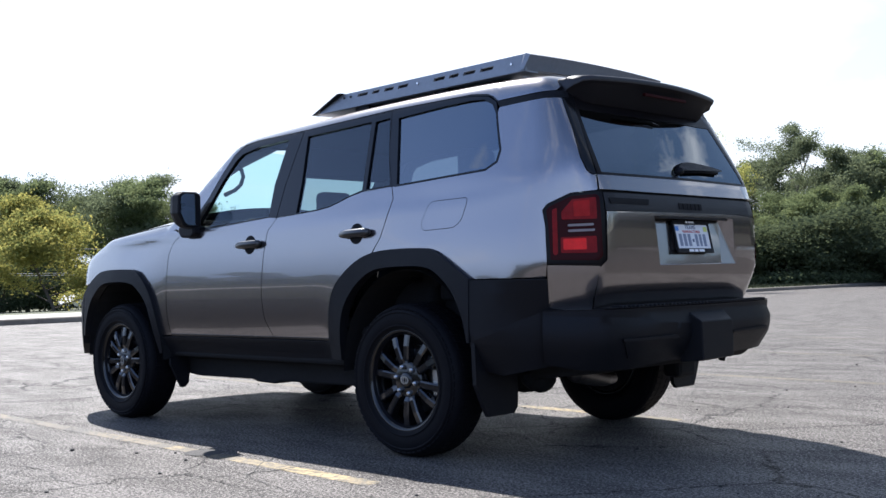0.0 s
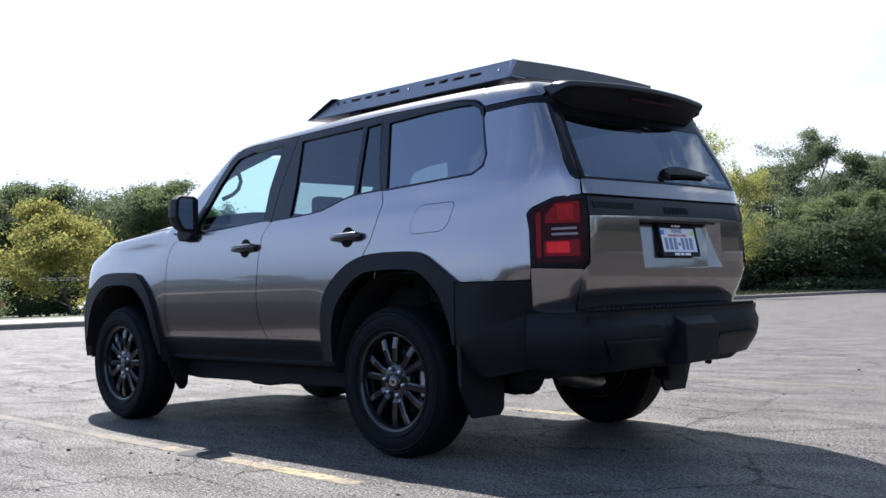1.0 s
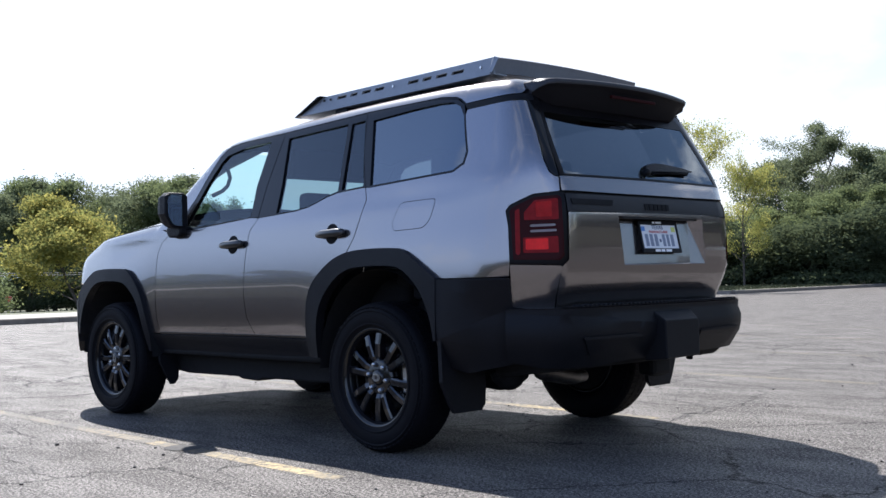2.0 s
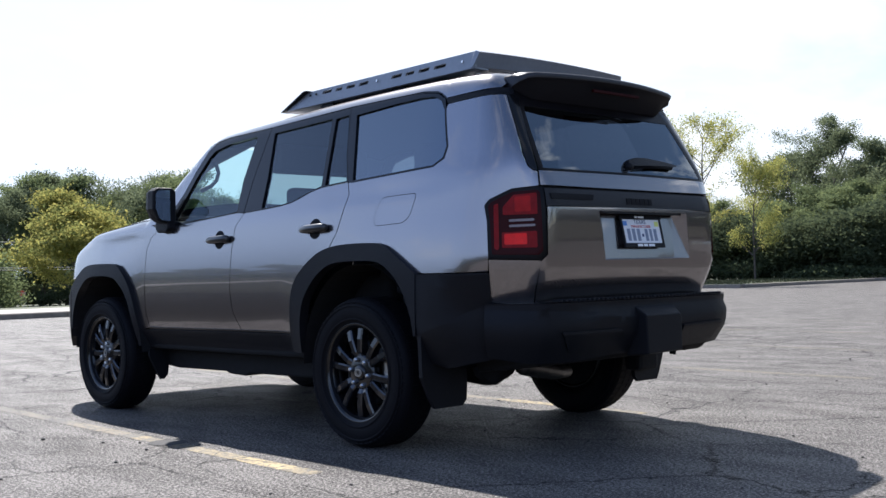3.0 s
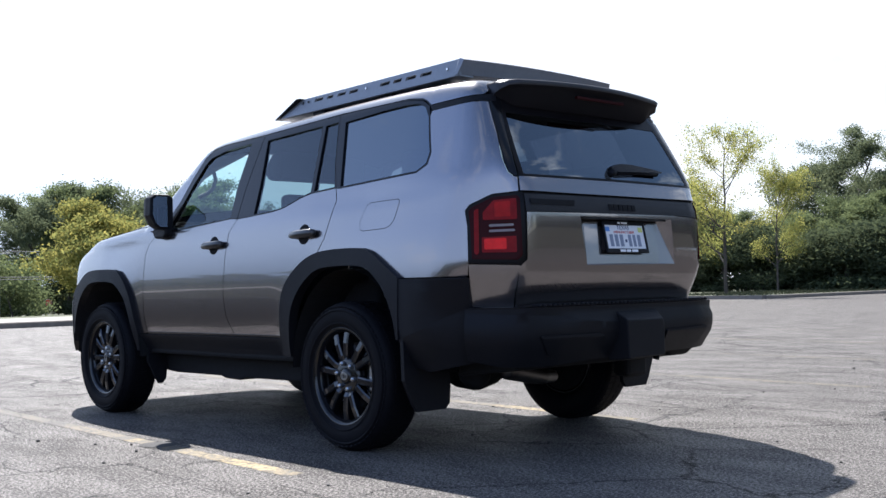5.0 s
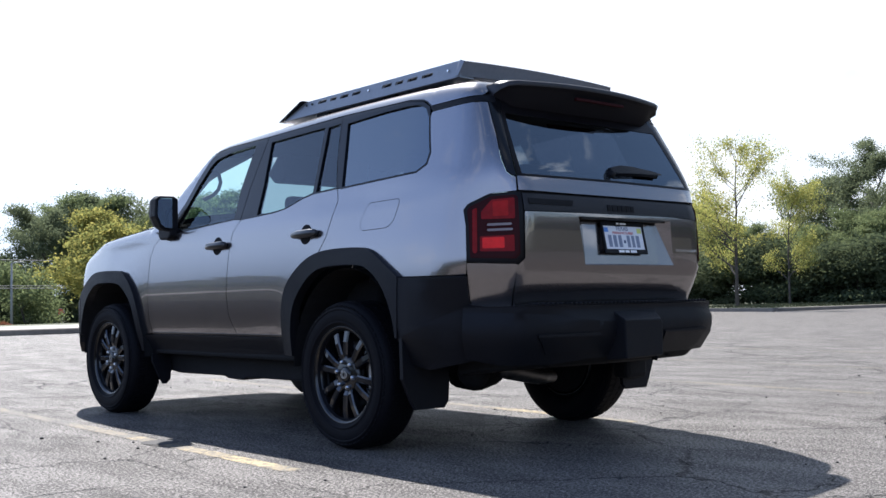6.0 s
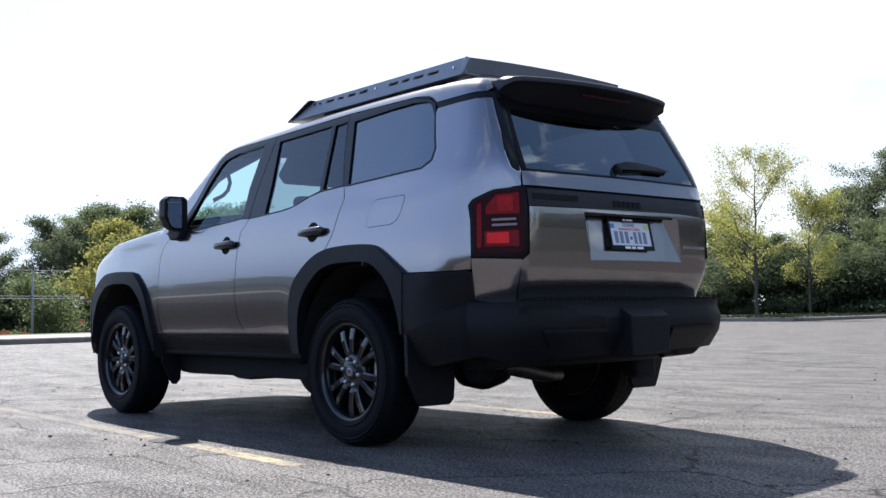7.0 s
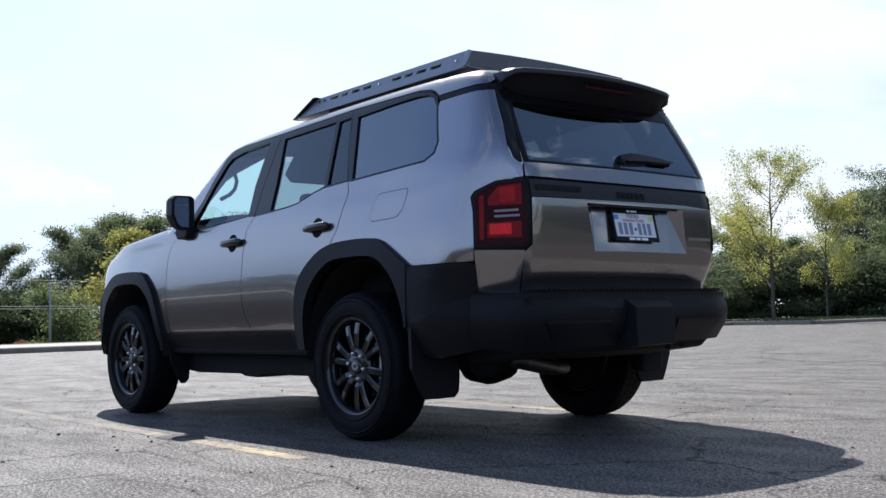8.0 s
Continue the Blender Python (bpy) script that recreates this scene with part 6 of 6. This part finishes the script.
def plant(kind_, x, y, turn=0.0, size=1.0, mat=None, label="", wide=1.0, name="tree"):
    wood, crown, own = KINDS[kind_]
    root = tagged(new(name), label, "shrub" if name == "shrub" else "tree")
    z = fall(x, y) + (0.145 if x > 19 else 0.0)
    root.matrix_basis = Matrix.Translation((x, y, z)) @ Matrix.Rotation(radians(turn), 4, "Z") @ Matrix.Diagonal((size * wide, size * wide, size, 1))
    for n, me, m in (("trunk", wood, BARK), ("crown", crown, mat or own)):
        if not me.materials:
            me.materials.append(own)
        o = new(n, me)
        o.parent = root
        if n == "crown" and m is not own:
            o.material_slots[0].link = "OBJECT"
            o.material_slots[0].material = m
    return root


plant("locust", 23.1, -38.3, 40, 0.88, label="airy young locust tree with yellowing feathery leaves on a grass verge", wide=0.82)
plant("thin_locust", 24.9, -45.8, 130, 0.93, label="thin leaning tree turning yellow beside a hedge", wide=0.6)
plant("thin_locust", 29.0, -47.5, 250, 0.85, LEAF_GOLD, label="small yellow-leaved tree behind the verge")
plant("round_locust", 50.1, -21.9, 0, 1.02, label="round yellow-green tree with dense small leaves", wide=1.1)
DARKS = "tall dark green leafy tree in a row"
for kind_, x, y, turn, size, mat in (
    ("airy_elm", 30.0, -61.4, 10, 0.90, LEAF_DARK), ("airy_elm", 24.0, -64.8, 130, 0.72, LEAF_DARK), ("oak", 33.5, -64.0, 200, 0.88, LEAF_DARK), ("oak", 23.8, -61.5, 80, 0.80, None), ("elm", 20.1, -60.8, 300, 0.69, None),
    ("oak", 23.1, -56.0, 150, 0.53, LEAF_MID), ("elm", 27.6, -56.5, 220, 0.52, LEAF_MID), ("oak", 15.0, -60.0, 20, 0.82, None), ("elm", 9.0, -62.0, 90, 0.82, None), ("oak", 38.5, -58.5, 250, 0.53, LEAF_MID), ("oak", 33.1, -57.0, 30, 0.52, LEAF_MID),
    ("elm", 43.0, -60.0, 60, 0.62, LEAF_DARK), ("oak", 48.0, -57.0, 120, 0.62, None), ("elm", 54.0, -60.0, 170, 0.69, None), ("oak", 60.0, -56.0, 10, 0.73, None), ("elm", 66.0, -55.0, 80, 0.73, None),
    ("elm", 84.0, -34.2, 75, 0.95, LEAF_MID), ("oak", 79.0, -29.3, 120, 0.90, LEAF_DARK), ("oak", 81.0, -32.6, 210, 1.00, LEAF_MID), ("elm", 80.0, -34.4, 300, 0.96, LEAF_MID), ("oak", 79.0, -36.2, 60, 1.06, LEAF_DARK),
    ("elm", 81.0, -40.4, 150, 1.00, LEAF_MID), ("oak", 80.0, -41.9, 240, 1.11, None), ("elm", 82.0, -45.0, 330, 0.92, LEAF_DARK), ("oak", 79.5, -46.3, 45, 0.93, LEAF_MID), ("elm", 80.0, -48.6, 15, 0.84, None),
    ("oak", 75.9, -19.9, 240, 0.74, None), ("elm", 78.0, -17.0, 330, 0.73, LEAF_DARK), ("oak", 80.0, -11.0, 45, 0.77, None), ("elm", 74.0, -50.0, 0, 0.82, LEAF_DARK), ("oak", 71.0, -53.0, 70, 0.77, None),
):
    plant(kind_, x, y, turn, size, mat, DARKS)
rng = random.Random(31)
for k in range(15):
    x = 20 + 2.3 * k
    plant(rng.choice(("oak", "elm")), x, -60 + 0.24 * (x - 20) + rng.uniform(-1.5, 1.5), rng.uniform(0, 360), rng.uniform(0.42, 0.58), rng.choice((LEAF_MID, LEAF_DARK, LEAF_TURN)), "smaller green tree in a dense row", 1.25)
# the far side of the lot, behind the walk: seen only in paint and glass
rng = random.Random(77)
for k in range(34):
    plant(rng.choice(("oak", "elm")), -40 + 6.0 * k + rng.uniform(-2, 2), 74 + rng.uniform(-4, 6), rng.uniform(0, 360), rng.uniform(0.45, 0.88), LEAF_DARK, "leafy tree along the far edge of the lot", 1.7)
for k in range(5):
    plant(rng.choice(("oak", "elm")), -62 + rng.uniform(-5, 5), -45 + 11 * k, rng.uniform(0, 360), rng.uniform(0.7, 1.0), None, "leafy tree along the far edge of the lot", 1.3)
for k in range(30):
    plant(rng.choice(("oak", "elm")), 0 - 4.0 * k + rng.uniform(-1, 1), -70 - 0.5 * k + rng.uniform(-3, 3), rng.uniform(0, 360), rng.uniform(1.0, 1.2), LEAF_DRY, "drying leafy tree along the edge of the lot", 1.7)
    plant("shrub", 2 - 4.0 * k, -62 - 0.5 * k, rng.uniform(0, 360), rng.uniform(1.3, 1.6), None, "dark green bush along the edge of the lot", 1.8, "shrub")
# shrubs and undergrowth, with gaps where the road and its sign show through
def open_gap(x, y):
    for tx, ty in ((90.0, -34.7), (91.0, -43.8)):
        dx, dy = tx + 4.4, ty - 4.6
        if abs(dx * (y - 4.6) - dy * (x + 4.4)) / math.hypot(dx, dy) < 3.0 and x > 55:
            return True
    return False


rng = random.Random(4)
for k in range(64):
    u = k / 63
    x, y = 8 + 50 * u, -55.5 + 5 * u + rng.uniform(-2.2, 2.2) + (3.5 if 0.26 < u < 0.55 else 0)
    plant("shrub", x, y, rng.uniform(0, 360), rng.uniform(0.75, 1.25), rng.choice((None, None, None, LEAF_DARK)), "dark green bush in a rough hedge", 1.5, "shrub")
for k in range(30):
    u = k / 29
    x, y = 62 + 12 * math.sin(u * 3), -50 + 42 * u
    if open_gap(x, y):
        continue
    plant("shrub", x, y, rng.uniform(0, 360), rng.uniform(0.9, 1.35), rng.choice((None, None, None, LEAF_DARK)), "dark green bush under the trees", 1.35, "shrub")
for x, y, s, mat, lab in ((64.5, -22.0, 1.25, LEAF_MID, "yellow-green bush beside a light pole"), (57.0, -16.6, 0.20, LEAF_RUST, "low rust-coloured bush under trees"), (57.4, -18.0, 0.17, LEAF_RUST, "low rust-coloured bush under trees")):
    plant("shrub", x, y, rng.uniform(0, 360), s, mat, lab, 1.1, "shrub")


rng = random.Random(9)
for k in range(24):
    plant("shrub", 96 + rng.uniform(-2, 2), -22 - 1.7 * k, rng.uniform(0, 360), rng.uniform(0.75, 0.95), None, "dark green bush beyond the road", 1.6, "shrub")
for k in range(34):
    plant("shrub", -40 + 6.0 * k + rng.uniform(-1, 1), 70 + rng.uniform(-1.5, 1.5), rng.uniform(0, 360), rng.uniform(0.9, 1.2), None, "dark green bush along the far edge of the lot", 2.6, "shrub")


# ---- far things: house, light pole with wires, stop sign, passing car ----
def house():
    root = tagged(new("house"), "low grey house with a shingled roof behind trees", "house")
    wall = material("grey_render", (0.22, 0.21, 0.20), 0.9, grain=0.2, scale=3)
    tiles = material("grey_shingle", (0.12, 0.12, 0.125), 0.9, grain=0.3, scale=5)
    bm = bmesh.new()
    box(bm, -6, 6, -4, 4, 0, 3.0)
    part("wall", bm, wall, root)
    bm = bmesh.new()
    a = [bm.verts.new(c) for c in ((-6.6, -4.6, 2.95), (6.6, -4.6, 2.95), (6.6, 4.6, 2.95), (-6.6, 4.6, 2.95), (-3.5, 0, 4.9), (3.5, 0, 4.9))]
    for f in ((0, 1, 5, 4), (2, 3, 4, 5), (1, 2, 5), (3, 0, 4), (3, 2, 1, 0)):
        bm.faces.new([a[i] for i in f])
    roof_ = part("roof", bm, tiles, root)
    for k in range(9):
        bm = bmesh.new()
        box(bm, -6.55 + 0.31 * k, 6.55 - 0.31 * k, 4.50 - 0.49 * k, 4.62 - 0.49 * k, 3.02 + 0.208 * k, 3.07 + 0.208 * k)
        part("shingle_course", bm, tiles, roof_)
    for x in (-4, 0, 4):
        bm = bmesh.new()
        box(bm, x - 0.6, x + 0.6, 3.98, 4.05, 1.0, 2.2)
        w = part("window", bm, material("white_frame", (0.6, 0.6, 0.58), 0.6), root)
        bm = bmesh.new()
        box(bm, x - 0.5, x + 0.5, 4.04, 4.06, 1.1, 2.1)
        part("pane", bm, GLOSS_BLACK, w)
    root.matrix_basis = pose(30.6, -66.5, 0.1, 0, 0, 14)


house()
POLE = material("galvanised_pole", (0.30, 0.30, 0.29), 0.6, 0.4, grain=0.15, scale=8)
base_z = fall(60.9, -19.7) + 0.2
pole = tagged(new("light_pole"), "slim grey light pole with short arm", "light pole")
pole.location = (60.9, -19.7, base_z)
bm = bmesh.new()
tube(bm, [(0, 0, -0.3), (0, 0, 1.5), (0, 0, 4.0)], [0.085, 0.075, 0.055], 10)
part("shaft", bm, POLE, pole, smooth=True)
bm = bmesh.new()
tube(bm, [(0, 0, 3.95), (-0.08, -0.12, 4.05), (-0.2, -0.4, 4.06)], 0.035, 8)
head = part("arm", bm, POLE, pole, smooth=True)
bm = bmesh.new()
box(bm, -0.32, -0.14, -0.62, -0.36, 4.02, 4.10, 0.02)
part("lamp_head", bm, POLE, head)
WIRE = material("wire_grey", (0.10, 0.10, 0.105), 0.7)
for k, (z0, z1, y0) in enumerate(((1.95, 2.35, 12.0), (2.15, 2.45, 12.0), (3.75, 3.95, 12.0))):
    bm = bmesh.new()
    tube(bm, [Vector((58.5, y0, z0 + 0.5)).lerp(Vector((61.5, -42.0, z1 - 0.5)), i / 16) - Vector((0, 0, 1.6 * (i / 16) * (1 - i / 16))) for i in range(17)], 0.022, 5)
    tagged(part("overhead_wire", bm, WIRE), "sagging grey overhead cable between poles", "cable", "overhead wires")

stop = tagged(new("stop_sign"), "red octagonal stop sign on a thin post", "road sign")
sx, sy = 90.0, -34.7
stop.matrix_basis = pose(sx, sy, fall(sx, sy) - 0.37, 0, 0, -113) @ Matrix.Diagonal((1.3, 1.3, 1.0, 1))
bm = bmesh.new()
tube(bm, [(0, 0.03, 0), (0, 0.03, 1.95)], 0.03, 8)
part("post", bm, POLE, stop)
bm = bmesh.new()
ring = [(0.30 * math.cos(math.pi / 8 + math.pi / 4 * k), 1.62 + 0.30 * math.sin(math.pi / 8 + math.pi / 4 * k)) for k in range(8)]
prism(bm, ring, -0.01, 0.01)
plate_ = part("sign_plate", bm, material("sign_red", (0.90, 0.10, 0.09), 0.5, grain=0.1, scale=10), stop)
bm = bmesh.new()
rim_ = [[bm.verts.new((x * k, -0.012, 1.62 + (z - 1.62) * k)) for x, z in ring] for k in (0.97, 0.87)]
for i in range(8):
    bm.faces.new((rim_[0][i], rim_[0][(i + 1) % 8], rim_[1][(i + 1) % 8], rim_[1][i]))
part("sign_border", bm, LETTER_WHITE, plate_)
cu = bpy.data.curves.new("sign_word", "FONT")
cu.body, cu.size, cu.align_x, cu.align_y, cu.extrude = "STOP", 0.20, "CENTER", "CENTER", 0.002
tmp = new("sign_word", cu)
me = bpy.data.meshes.new_from_object(tmp.evaluated_get(bpy.context.evaluated_depsgraph_get()))
bpy.data.objects.remove(tmp)
me.transform(Matrix.Translation((0, -0.013, 1.62)) @ Matrix.Rotation(radians(90), 4, "X"))
me.materials.clear()
me.materials.append(LETTER_WHITE)
new("sign_word", me).parent = plate_

far_car = tagged(new("far_car"), "small white saloon car on the road behind trees", "car")
fx, fy = 91.0, -43.8
far_car.matrix_basis = pose(fx, fy, fall(fx, fy) + 0.02, 0, 0, 118)
WHITE_PAINT = material("white_paint", (0.75, 0.75, 0.76), 0.3, coat=0.8)
bm = bmesh.new()
prism(bm, [(-2.25, 0.35), (-2.30, 0.75), (-2.1, 0.92), (-1.3, 0.98), (1.0, 0.95), (2.0, 0.82), (2.28, 0.62), (2.28, 0.35)], -0.88, 0.88, 0.06)
prism(bm, [(-1.7, 0.95), (-0.9, 1.42), (0.3, 1.44), (1.15, 0.93)], -0.72, 0.72, 0.05)
part("body", bm, WHITE_PAINT, far_car)
bm = bmesh.new()
prism(bm, [(-1.42, 1.0), (-0.85, 1.36), (0.25, 1.38), (0.95, 1.0)], -0.735, 0.735, 0.01)
part("windows", bm, GLOSS_BLACK, far_car)
for x in (-1.35, 1.4):
    for y in (-0.82, 0.82):
        bm = bmesh.new()
        lathe(bm, [(0.0, -0.1), (0.31, -0.1), (0.31, 0.1), (0.0, 0.1)], 20, Matrix.Translation((x, y, 0.31)))
        part("wheel", bm, RUBBER, far_car)
